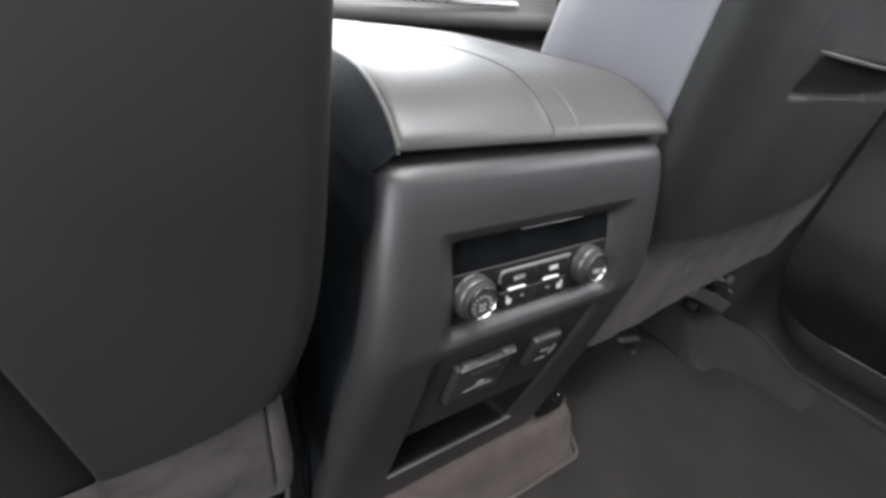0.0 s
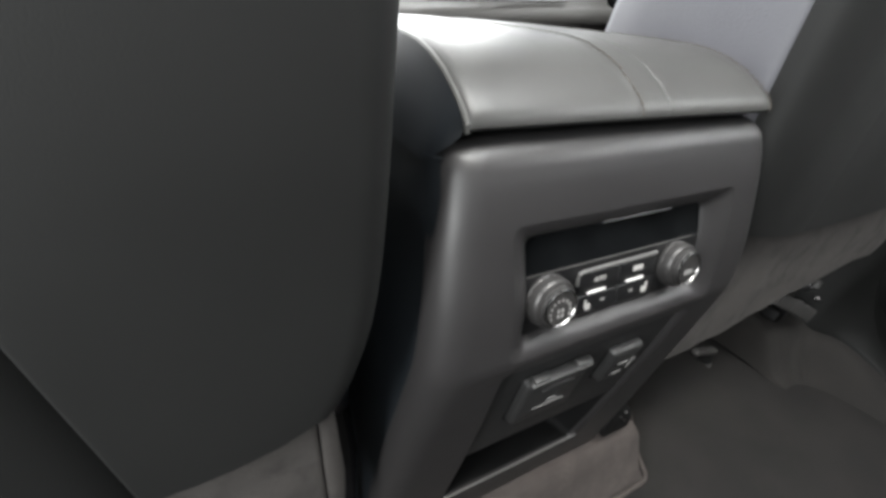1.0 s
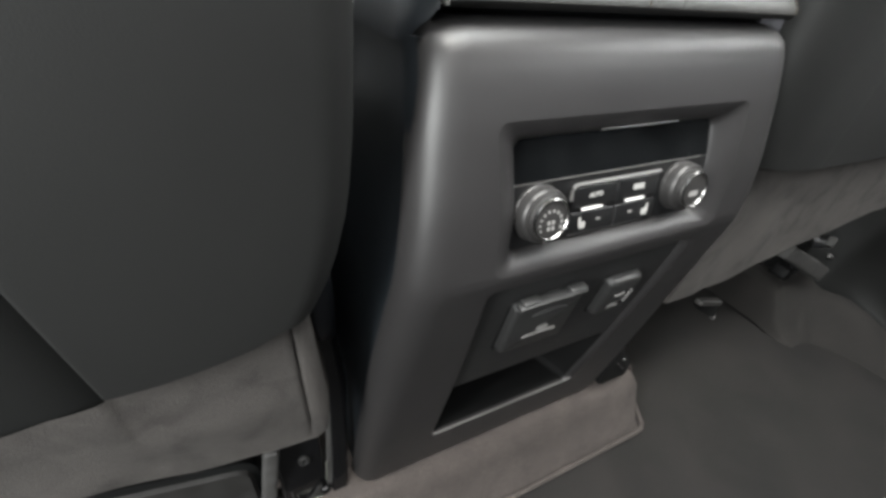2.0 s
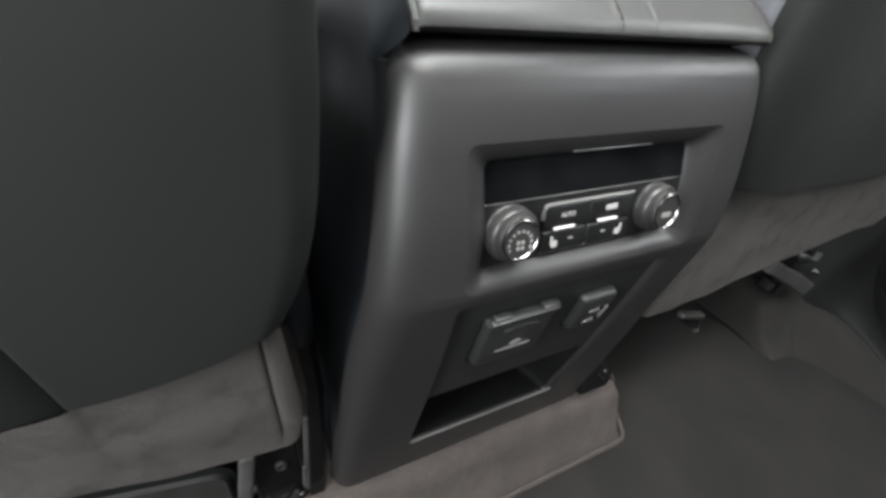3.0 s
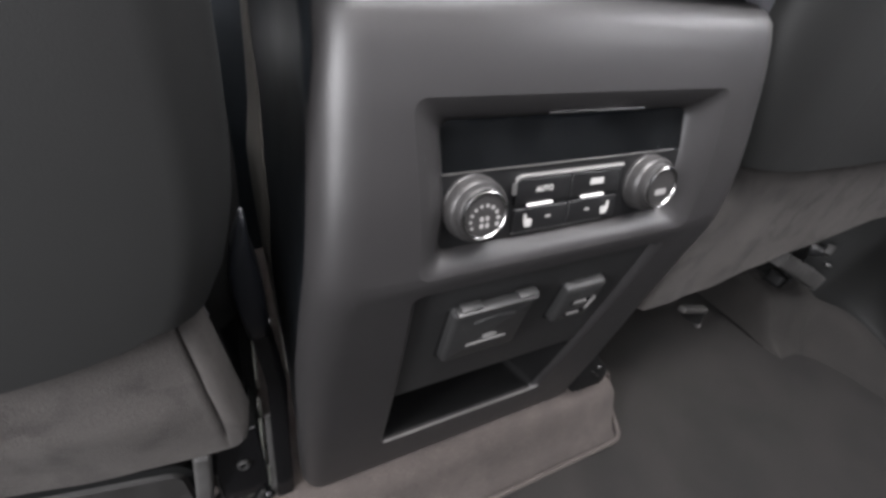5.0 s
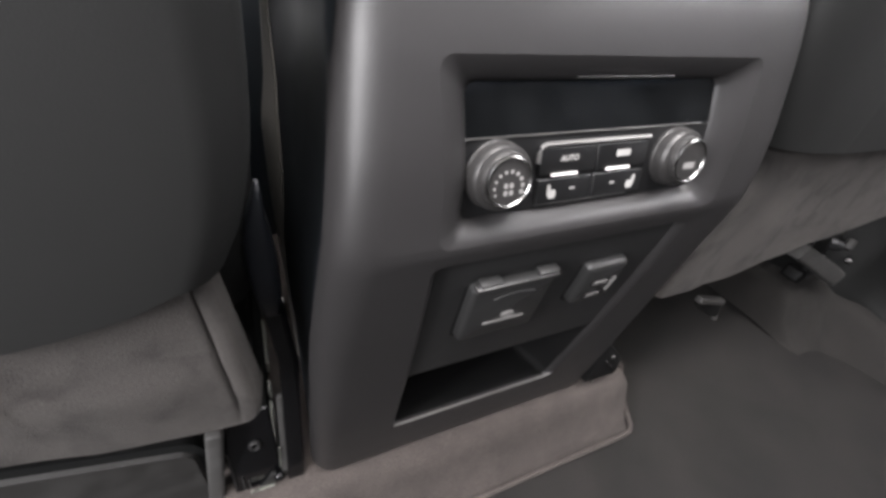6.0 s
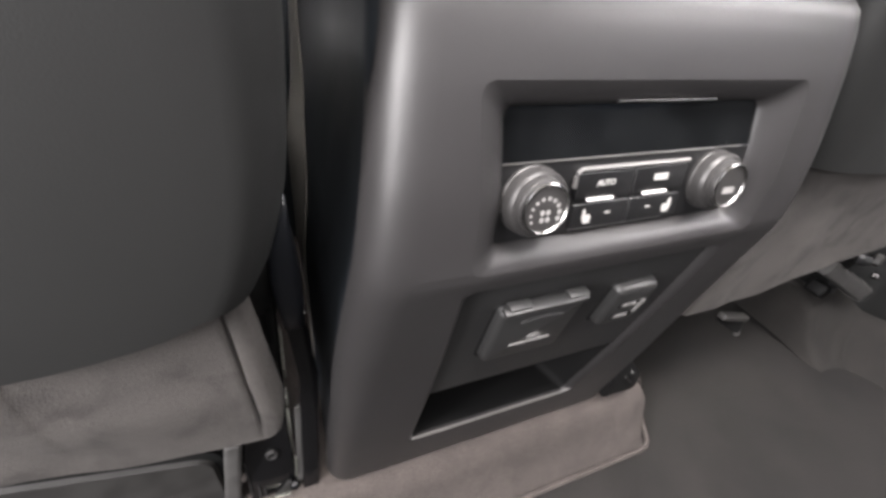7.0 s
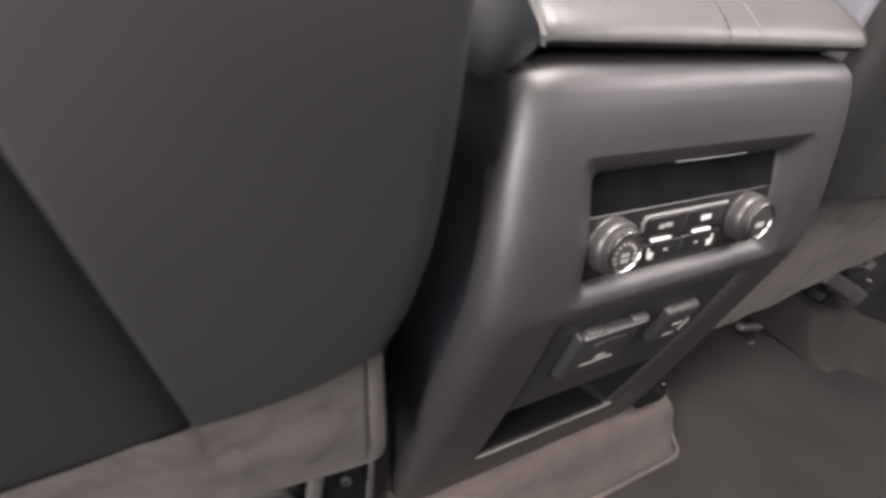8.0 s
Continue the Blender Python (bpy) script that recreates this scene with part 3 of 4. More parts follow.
    part("usb_shade", plate(rounded(-0.0172, 0.0172, -0.0202, 0.0202, 0.005, 4), 0.004, 0.0003, on_insert(XC + 0.0275, 0.3195, 0.0013)), TRAY, c, "dark plate for the shade round the usb module")
    oc = part("outlet_cover", plate(rounded(-0.026, 0.026, -0.025, 0.025, 0.004, 4), 0.012, 0.0040, on_insert(XC - 0.0388, 0.3165, 0.0080), seg=3), COVER, c, "closed power outlet flap", 50)
    part("flap_hinge", box(-0.0255, 0.0255, 0.0, 0.006, 0.0, 0.0035, 0.0012, 2, m=on_insert(XC - 0.0388, 0.3395, 0.0094)), COVER, oc)
    for dx in (-0.0165, 0.0190):
        part("hinge_lug", box(-0.0065, 0.0065, 0.0, 0.006, 0.0, 0.0028, 0.0010, 2, m=on_insert(XC - 0.0388 + dx, 0.3422, 0.0080)), COVER, oc)
    part("flap_ridge", tube([on_insert(XC - 0.0388 - 0.013 + 0.026 * k / 8, 0.3312 + 0.0022 * (1 - (k / 4 - 1) ** 2), 0.0084) @ Vector((0, 0, 0)) for k in range(9)], 0.0010, 8), COVER, oc)
    part("flap_symbol", plate(rounded(-0.0045, 0.0045, -0.0026, 0.0026, 0.0022, 4), 0.0005, m=on_insert(XC - 0.0368, 0.3125, 0.0084)), LABEL, oc, "pale plug symbol")
    part("flap_print", plate(rounded(-0.0135, 0.0135, -0.0010, 0.0010, 0.0003, 2), 0.0005, m=on_insert(XC - 0.0378, 0.3075, 0.0084)), LABEL, oc, "pale unreadable print")
    us = part("usb_module", plate(rounded(-0.0155, 0.0155, -0.0185, 0.0185, 0.004, 4), 0.012, 0.0040, on_insert(XC + 0.0275, 0.3195, 0.0080), seg=3), COVER, c, "black twin usb socket module", 50)
    for dz in (0.0045, -0.0075):
        part("usb_port", plate(rounded(-0.0072, 0.0072, -0.0026, 0.0026, 0.0008, 2), 0.0006, m=on_insert(XC + 0.0270, 0.318 + dz, 0.0084)), GLOSS, us, "dark usb socket")
        part("port_print", plate(rounded(-0.0050, 0.0050, -0.0011, 0.0011, 0.0004, 2), 0.0006, m=on_insert(XC + 0.0265, 0.318 + dz, 0.0087)), LABEL, us, "pale print on the socket")
    part("usb_symbol", plate([(-0.0010, -0.0070), (0.0010, -0.0070), (0.0018, 0.0010), (0.0030, 0.0046), (0.0005, 0.0070), (-0.0008, 0.0030)], 0.0005, m=on_insert(XC + 0.0370, 0.318, 0.0084)), LABEL, us, "pale usb symbol")
    # open tray, its inner shade put into a near-black colour
    loops = []
    for y, z0, z1, w in ((0.0, 0.1610, 0.2495, 0.0755), (0.012, 0.1580, 0.2495, 0.0740), (0.030, 0.155, 0.2490, 0.071), (0.09, 0.152, 0.247, 0.064), (0.10, 0.159, 0.238, 0.056)):
        lp = []
        for x, z in rounded(-w, w, z0, z1, 0.008, 4):
            base = lerp(INSERT_Y, z) if y == 0 else 0.048 + y
            lp.append(loc((-0.0090 + x, base, z)))
        loops.append(lp)
    part("storage_tray", loft(loops, True, False, True), TRAY, c, "open storage tray, near black for the shade inside it", 60)
    # edge line in silver, brighter than the bezel
    part("tray_lip", tube([loc((-0.0875, 0.0440, 0.1612)), loc((0.058, 0.0440, 0.1612)), loc((0.0645, 0.0436, 0.1622)), loc((0.0690, 0.0425, 0.1655))], 0.0012, 8), SILVER, c, "silver edge line of the tray")

    # body between bezel and dashboard; its driver's side flares out to an edge beside the seat, and steps in ahead of it
    def flare(y, z):
        near = lerp(LEFT, min(z, 0.466)) + lerp([(0.42, 0.003), (0.45, 0.0)], z)
        f = min(1.0, max(0.0, (y - 0.07) / 0.10))
        return near + (lerp(EDGE, z) - near) * f ** 2.6

    def shoulder(z, off):
        """The body's front edge: it laps round the bezel's corner near the top."""
        d = lerp([(0.42, RC + 0.003), (0.455, 0.012), (0.487, 0.009)], z) + off
        xl = lerp(LEFT, min(z, 0.466))
        arc_x = xl + RC * (1 - math.sqrt(max(0.0, 1 - (1 - min(d, RC) / RC) ** 2))) - 0.0009
        k = lerp([(0.42, 0.0), (0.45, 1.0)], z)
        return xl + 0.003 + (arc_x - xl - 0.003) * k, min(face_y(z) + d, (0.050 if z > 0.46 else 1.0) + off)

    loops = []
    for off in (0.0, 0.004, 0.009, 0.013):
        zz = [0.080 + 0.3985 * k / 48 for k in range(49)]
        lp = [loc((*shoulder(z, off), z)) for z in zz]
        lp += [loc((lerp(RIGHT, z) - 0.003, face_y(z) + RC + 0.003 + 0.3 * off, z)) for z in zz[::-1]]
        loops.append(lp)
    for y, z0, z1 in ((0.070, 0.075, 0.4785), (0.077, 0.07, 0.4785), (0.10, 0.07, 0.4785), (0.115, 0.07, 0.4785), (0.13, 0.065, 0.4785), (0.145, 0.06, 0.4785), (0.158, 0.06, 0.4785), (0.170, 0.06, 0.4785),
                      (0.172, 0.06, 0.4785), (0.20, 0.06, 0.4785), (0.34, 0.06, 0.4785), (0.40, 0.05, 0.478), (0.50, 0.05, 0.42), (0.75, 0.05, 0.40)):
        zz = [z0 + (z1 - z0) * k / 48 for k in range(49)]
        yy = [max(y, face_y(z) + RC + 0.016) if y < 0.08 and z < 0.2 else y for z in zz]
        lp = [loc(((lerp(LEFT, min(z, 0.466)) + lerp([(0.42, 0.003), (0.45, 0.0)], z) if y < 0.075 else flare(y, z) if y < 0.171 else flare(0.07, z) + 0.008), v, z)) for z, v in zip(zz, yy)]
        lp += [loc((lerp(RIGHT, z) - 0.003, v, z)) for z, v in zip(zz[::-1], yy[::-1])]
        loops.append(lp)
    part("console_body", loft(loops, True, False, True), SIDE, c, "smooth black console side", 50)

    # pale strip along the flared edge: light on the console side, put into colour
    rows = []
    for k in range(41):
        z = 0.13 + 0.34 * k / 40
        y0 = soft([(0.13, 0.165), (0.22, 0.160), (0.28, 0.153), (0.31, 0.142), (0.335, 0.136), (0.355, 0.138), (0.375, 0.145), (0.40, 0.153), (0.43, 0.160), (0.47, 0.164)], z, 0.012)
        row = []
        for f in (0, 0.03, 0.1, 0.2, 0.35, 0.5, 0.65, 0.8, 0.92, 1):
            y = y0 + (0.1715 - y0) * f
            row.append(loc((flare(min(y, 0.170), z) - lerp([(0, -0.001), (0.03, 0.0003), (0.1, 0.0008), (1, 0.0012)], f), y, z)))
        rows.append(row)
    part("side_sheen", loft(rows, False), SIDE_SHEEN, c, "beige strip for the light on the console side", 60)

    # armrest lid
    ax, aw = 0.010, 0.119
    prof = [(0.066, 0.484), (0.064, 0.4872), (0.042, 0.4885), (0.033, 0.4900), (0.0290, 0.4925), (0.0292, 0.4957), (0.0335, 0.5005), (0.0425, 0.5070), (0.0545, 0.5138), (0.068, 0.5190), (0.082, 0.5226), (0.10, 0.5246),
            (0.13, 0.5252), (0.20, 0.5250), (0.30, 0.5240), (0.36, 0.5215), (0.39, 0.515), (0.40, 0.500), (0.398, 0.476)]
    us_ = [-1, -0.998, -0.99, -0.975, -0.955, -0.93, -0.85] + sorted([-0.85 + 1.7 * k / 30 for k in range(1, 30)] + [0.07, 0.085, 0.10, 0.108, 0.114, 0.119, 0.124, 0.130, 0.14, 0.155, -0.085, -0.098, -0.104, -0.11, -0.125]) + [0.85, 0.93, 0.955, 0.975, 0.99, 0.998, 1]
    bm = bmesh.new()
    top = []
    for i, (y, z) in enumerate(prof):
        row = []
        for u in us_:
            x = ax + aw * u
            d = max(0.0, (abs(u) - 0.93) / 0.07)
            drop = 0.0075 * (1 - math.sqrt(max(0, 1 - d * d)))
            crown = 0.001 * (1 - u * u)
            seam = sum(math.exp(-((x - sx) / 0.0010) ** 2) for sx in (0.0225,)) * 0.0004 + sum(math.exp(-((x - sx) / 0.0010) ** 2) for sx in (-0.0045,)) * 0.0003
            k = 1.0 if 4 <= i <= 16 else 0.0
            yy = y + (drop + seam - 0.3 * crown) * (0.9 if 4 <= i <= 7 else 0.25 if i < 11 else 0.0) * k
            row.append(bm.verts.new(loc((x, yy, z + k * (crown - drop - seam) * (0.4 if i < 7 else 1.0)))))
        top.append(row)
    for a, b in zip(top, top[1:]):
        for j in range(len(us_) - 1):
            bm.faces.new((a[j], a[j + 1], b[j + 1], b[j]))
    for side in (0, -1):
        bm.faces.new([r[side] for r in top])
    bm.faces.new(top[0] + top[-1][::-1])
    lid = part("armrest_lid", bm, LEATHER, c, "padded black leatherette armrest lid", 50)

    # smooth dark side of the lid, under the piping
    crest = [(y + 0.0015, z - 0.0012) for y, z in prof[4:15]]
    rows = []
    for y in [0.0308, 0.033, 0.036, 0.040, 0.046, 0.053, 0.061, 0.070, 0.08, 0.09, 0.10, 0.115, 0.13, 0.145, 0.158, 0.170, 0.172, 0.20, 0.26, 0.32, 0.38]:
        zt = lerp(crest, y)
        zb = min(lerp([(0.030, 0.4910), (0.034, 0.4835), (0.040, 0.4770), (0.050, 0.4745)], y), zt - 0.003)
        xb = lerp([(0.0308, -0.1098), (0.036, -0.1168), (0.042, -0.1207), (0.07, flare(0.07, 0.478) - 0.0010)], y) if y < 0.07 else flare(y, 0.478) - 0.0010 if y < 0.171 else flare(0.07, 0.478) + 0.0072
        rows.append([loc((xb + (-0.1096 - xb) * f ** 1.4, y, zb + (zt - zb) * f)) for f in (0, 0.12, 0.25, 0.4, 0.55, 0.7, 0.85, 0.95, 1.0)])
    part("lid_side", loft(rows, False), SIDE, lid, "smooth black side of the lid", 60)

    # filler added so that the gap under the lid catches more light
    part("lid_gap_filler", box(-0.106, 0.124, 0.046, 0.062, 0.4868, 0.4915, 0.0012, 2, m=Matrix.Translation(loc((0, 0, 0)))), SIDE, c, "black filler added in the gap under the lid")

    # rows of stitches over the lid
    def stitches(x, name, lift=0.0005):
        path = []
        for (y0, z0), (y1, z1) in zip(prof[4:16], prof[5:17]):
            n = max(1, int(math.hypot(y1 - y0, z1 - z0) / 0.0012))
            path += [(y0 + (y1 - y0) * k / n, z0 + (z1 - z0) * k / n) for k in range(n)]
        u = (x - ax) / aw
        crown = 0.001 * (1 - u * u)
        d = max(0.0, (abs(u) - 0.93) / 0.07)
        drop = 0.0075 * (1 - math.sqrt(max(0, 1 - d * d)))
        bm = bmesh.new()
        for k in range(0, len(path) - 4, 4):
            (y0, z0), (y1, z1) = path[k], path[k + 3]
            h = crown * (0.4 if y0 < 0.05 else 1.0) - drop + lift
            tube([loc((x, y0 - 0.0006, z0 + h)), loc((x, y1 - 0.0006, z1 + h))], 0.00038, 5, bm)
        part(name, bm, THREAD, lid, "tan thread stitching")

    rim_path = [loc((ax - aw * 0.984, y + 0.0022, z - 0.0022)) for y, z in prof[4:17]]
    part("edge_piping", tube(rim_path, 0.0017, 8), PIPING, lid, "pale piping along the lid's edge")
    stitches(-0.0005, "centre_stitching")
    stitches(ax + aw * 0.945, "edge_stitching")
    return c


console()

# carpeted end of the tunnel under the console
loops = []
for x, k in ((-0.236, 0.0), (-0.235, 0.9), (-0.232, 0.97), (-0.225, 1), (-0.14, 1), (0.0, 1), (0.16, 1), (0.200, 1), (0.211, 0.97), (0.217, 0.9), (0.219, 0.0)):
    pr = [(0.60, 0.085), (0.11, 0.088), (0.070, 0.088), (0.056, 0.085), (0.048, 0.078), (0.042, 0.060), (0.034, 0.035), (0.026, 0.018), (0.021, 0.010), (0.018, -0.01)]
    loops.append([(x, y, z * (k if z > 0.02 else 1) + 0.002 * noise.noise((x * 20, y * 20, 0))) for y, z in pr])
structure("tunnel_carpet", loft(loops, False), TUNNEL, "grey carpet over the raised floor tunnel", "carpet", 60)
structure("carpet_piping", tube([(0.221, 0.070, 0.080), (0.226, 0.062, 0.054), (0.2295, 0.050, 0.030), (0.231, 0.034, 0.014), (0.2285, 0.024, 0.010), (0.221, 0.0185, 0.009), (0.210, 0.017, 0.009), (0.18, 0.017, 0.009), (0.08, 0.017, 0.009), (-0.05, 0.017, 0.009), (-0.234, 0.017, 0.009)], 0.0032, 8),
          TUNNEL, "grey bound edge of the tunnel carpet", "carpet")


# ---------------------------------------------------------------- front seats
def seat(name, sx, label):
    """A front seat seen from behind; sx is -1 for the driver's side, 1 for the passenger's."""
    s = thing(name, label, "car seat", "front seats", at=(sx * 0.41, 0.15, 0.10))
    o = Vector(s.location)

    def loc(x, y, z):
        return (sx * x - o.x, y - o.y, z - o.z)

    inner = [(0.36, 0.1715), (0.372, 0.1660), (0.38, 0.1615), (0.39, 0.1578), (0.407, 0.1532), (0.415, 0.1515), (0.427, 0.1498), (0.447, 0.1478), (0.466, 0.1465), (0.49, 0.1458), (0.55, 0.1440), (0.62, 0.1445), (0.80, 0.165), (0.92, 0.19), (0.97, 0.23)]
    outer = [(0.36, 0.650), (0.40, 0.660), (0.50, 0.668), (0.62, 0.668), (0.80, 0.655), (0.92, 0.63), (0.97, 0.59)]

    dy = 0.0 if sx < 0 else 0.010

    rx, ry = (0.018, 0.022) if sx < 0 else (0.056, 0.024)

    def back_y(z):
        return 0.004 + dy - 0.05 * (z - 0.47) - 0.05 * max(0.0, z - 0.60)

    def bow(x):
        """The driver's seat back curves away towards its outer side."""
        return 0.0006 * max(0.0, (min(x, 0.27) - 0.165) / 0.095) ** 2 if sx < 0 else 0.0

    def bottom_z(x):
        if sx < 0:
            return lerp([(0.15, 0.367), (0.165, 0.3665), (0.175, 0.3660), (0.19, 0.3630), (0.196, 0.3607), (0.208, 0.3577), (0.22, 0.3554), (0.231, 0.3539), (0.241, 0.3530), (0.257, 0.3528), (0.31, 0.357), (0.45, 0.362), (0.66, 0.376)], x)
        return lerp([(0.14, 0.3950), (0.165, 0.3910), (0.21, 0.3855), (0.26, 0.3815), (0.34, 0.3790), (0.42, 0.3785), (0.50, 0.3815), (0.57, 0.388), (0.60, 0.393), (0.66, 0.400)], x)

    def flap_top(x):
        if sx > 0:
            return bottom_z(x) + 0.004
        if x > 0.2580:
            return lerp([(0.2580, 0.3520), (0.2605, 0.3412), (0.265, 0.3400), (0.272, 0.3392), (0.29, 0.3385), (0.32, 0.3368), (0.45, 0.345), (0.66, 0.366)], x)
        return bottom_z(x) + lerp([(0.172, -0.0080), (0.1735, -0.0040), (0.178, -0.001), (0.19, 0.002), (0.20, 0.004), (0.252, 0.004), (0.2580, -0.0008)], x)

    def flap_z(x):
        if sx < 0:
            return lerp([(0.172, 0.272), (0.1735, 0.2625), (0.176, 0.2545), (0.181, 0.2505), (0.20, 0.2505), (0.22, 0.254), (0.245, 0.260), (0.265, 0.2665), (0.283, 0.2725), (0.40, 0.292), (0.56, 0.305), (0.645, 0.37)], x)
        return lerp([(0.140, 0.252), (0.150, 0.245), (0.165, 0.241), (0.20, 0.240), (0.25, 0.245), (0.30, 0.254), (0.39, 0.266), (0.50, 0.273), (0.58, 0.278), (0.62, 0.292), (0.645, 0.325), (0.665, 0.392)], x)

    # back cover: inner strip, wrapped round the edge to the side seam
    zs = [0.0, 0.01, 0.03, 0.06, 0.1, 0.15, 0.2, 0.3, 0.4, 0.5, 0.6, 0.7, 0.8, 0.9, 0.96, 0.99, 1.0]

    def line_x(z):
        return 0.2571 + 0.088 * (z - 0.357) if sx < 0 else 0.2585 - 0.06 * (z - 0.359)

    bm = bmesh.new()
    rows = []
    for k in range(41):
        f = k / 40
        row = []
        ztop = 0.97
        # columns: side seam, side, rounded edge, flat back to the panel line, fold into the recess
        for b in (0.055, 0.045, 0.036) if sx < 0 else (0.042, 0.039, 0.036):
            z = 0.375 + f * (ztop - 0.375)
            side_y = back_y(z) + ry + b - 0.034 if sx > 0 else b - 0.24 * (z - 0.51) if z > 0.45 else b + 0.0144
            row.append(loc(lerp(inner, z) + (0.0 if sx > 0 else 0.002), side_y, z))
        for a in range(9):
            t = math.pi / 2 * a / 8
            x_ = rx * (1 - math.cos(t))
            zb = bottom_z(0.16 + x_)
            z = zb + f * (ztop - zb)
            y0 = back_y(z)
            row.append(loc(lerp(inner, z) + x_, y0 + ry * (1 - math.sin(t)), z))
        for g in (0.15, 0.3, 0.5, 0.7, 0.85, 0.93):
            z = bottom_z(0.2)
            z = z + f * (ztop - z)
            xa, xb = lerp(inner, z) + rx, line_x(z)
            x = xa + (xb - xa) * g
            zb = bottom_z(x)
            z = zb + f * (ztop - zb)
            row.append(loc(x, back_y(z) + bow(x) - 0.0006 * math.sin(math.pi * min(1, g)), z))
        fold = ((-0.0024, 0.0), (-0.0016, 0.0001), (-0.0010, 0.0004), (-0.0004, 0.0012), (0.0, 0.0028), (0.0003, 0.0060), (0.0003, 0.0120), (0.0003, 0.0230)) if sx < 0 else ((-0.0024, 0.0), (-0.001, 0.0), (0.0, 0.0))
        for fx, fy in fold:
            zb = bottom_z(0.26)
            z = zb + f * (ztop - zb)
            row.append(loc(line_x(z) + fx, back_y(z) + bow(line_x(z) + fx) + fy, z))
        rows.append(row)
    part("back_cover", loft(rows, False), SEATBACK, s, "smooth dark vinyl seat back", 60)

    # map pocket panel, set a little behind the cover
    rows = []
    for k in range(181):
        f = k / 180
        row = []
        for j in range(29):
            g = (j / 28) ** 2
            zb = bottom_z(0.26 + 0.4 * g) if sx > 0 else flap_top(0.266 + 0.4 * g) - 0.022
            z = zb + f * (0.97 - zb)
            xa, xb = line_x(z) - (0.004 if sx < 0 else 0.0), lerp(outer, z)
            x = xa + (xb - xa) * g
            y = back_y(z) + bow(x) + 0.02 * g ** 6
            if sx < 0:
                y += 0.0130 + 0.0080 * math.exp(-((x - xa) / 0.013) ** 2)
            if x > 0.25:
                # mouth of the map pocket: undercut below, fading out upwards to a soft ridge
                begin = lerp([(0.523, 0.2545), (0.560, 0.2650)], z)
                grow = min(1.0, max(0.0, (x - begin) / 0.024))
                grow = grow * grow * (3 - 2 * grow)
                y += grow * lerp([(0.520, 0.0), (0.5225, -0.0003), (0.5245, 0.001), (0.5262, 0.012), (0.533, 0.0105), (0.542, 0.0065), (0.551, 0.0030), (0.557, 0.0), (0.561, -0.0022), (0.567, -0.0012), (0.585, 0.0)], z)
            row.append(loc(x, y, z))
        row.append(loc(lerp(outer, z) + 0.004, back_y(z) + 0.06, z))
        rows.append(row)
    part("pocket_panel", loft(rows, False), POCKET if sx < 0 else SEATBACK, s, "dark vinyl panel with the map pocket", 60)
    if sx > 0:
        part("pocket_piping", tube([loc(0.268, back_y(0.561) + 0.0015, 0.5625), loc(0.285, back_y(0.561) - 0.0003, 0.5615), loc(0.32, back_y(0.561) - 0.0016, 0.5600), loc(0.40, back_y(0.561) - 0.0020, 0.5575), loc(0.50, back_y(0.561) - 0.0010, 0.5550), loc(0.63, back_y(0.561) + 0.012, 0.553)], 0.0022, 8), FOOT, s, "grey leather edge above the pocket")

    # padded front of the seat back with its side bolster
    loops = []
    for k in range(21):
        f = k / 20
        z = 0.30 + f * 0.68
        lean = -0.24 * (z - 0.51)
        xi, xo = lerp(inner, max(z, 0.42)) + lerp([(0.40, 0.035), (0.47, 0.003)], z), lerp(outer, z) - 0.002
        lp = []
        pts = [(xi + 0.010, 0.040), (xi, 0.055), (xi - 0.004, 0.075), (xi - 0.006, 0.12), (xi - 0.004, 0.17), (xi + 0.004, 0.21), (xi + 0.02, 0.232), (xi + 0.05, 0.235), (xi + 0.10, 0.20), (xi + 0.2, 0.185)]
        mid = (xi + xo) / 2
        pts += [(2 * mid - x, y) for x, y in pts[::-1]]
        if sx > 0 and z > 0.45:
            # the seam with the cover runs close behind the edge
            pts[:3] = [(xi + 0.010, 0.028 - lean + back_y(z)), (xi - 0.001, 0.031 - lean + back_y(z)), (xi - 0.0045, 0.040 - lean + back_y(z))]
        loops.append([loc(x, y + (lean if z > 0.45 else 0.0144), z) for x, y in pts])
    part("backrest_pad", loft(loops, True, True, True), BOLSTER, s, "grey leather side bolster", 60)

    # carpet flap under the back
    rows = []
    for k in range(15):
        f = k / 14
        row = []
        xs = [0.172, 0.1725, 0.173, 0.174, 0.1755, 0.179, 0.1812, 0.1822, 0.183, 0.1838, 0.1848, 0.187, 0.20, 0.22, 0.235, 0.245, 0.250, 0.2535, 0.2560, 0.2580, 0.2592, 0.2605, 0.265, 0.272, 0.28, 0.30, 0.33, 0.36, 0.42, 0.48, 0.54, 0.58, 0.60, 0.615, 0.63, 0.645, 0.655, 0.665]
        for j, x in enumerate(xs):
            zt = flap_top(x)
            zb = flap_z(x)
            z = zt + (zb - zt) * f
            y = dy + 0.0195 + 0.0065 * f + 0.0035 * noise.noise((x * 25, z * 25, sx)) * min(1, (x - 0.17) * 40)
            y += 0.012 * max(0, 1 - (x - 0.172) / 0.0035) ** 2
            if sx < 0:
                y += 0.0024 * math.exp(-((x - 0.183 - 0.0009 * noise.noise((3, 7, z * 60))) / 0.0008) ** 2) * min(1, (1 - f) * 6)
            shift = (0.0055 * f - 0.0015 if sx < 0 else 0.018) * max(0, 1 - j / 11)
            row.append(loc(x - shift, y, z))
        rows.append(row)
    rows.append([(p[0], p[1] + 0.012, p[2] - 0.002) for p in rows[-1]])
    part("carpet_flap", loft(rows, False), CARPET, s, "grey carpet flap closing the seat back", 60)

    # cushion underside
    loops = []
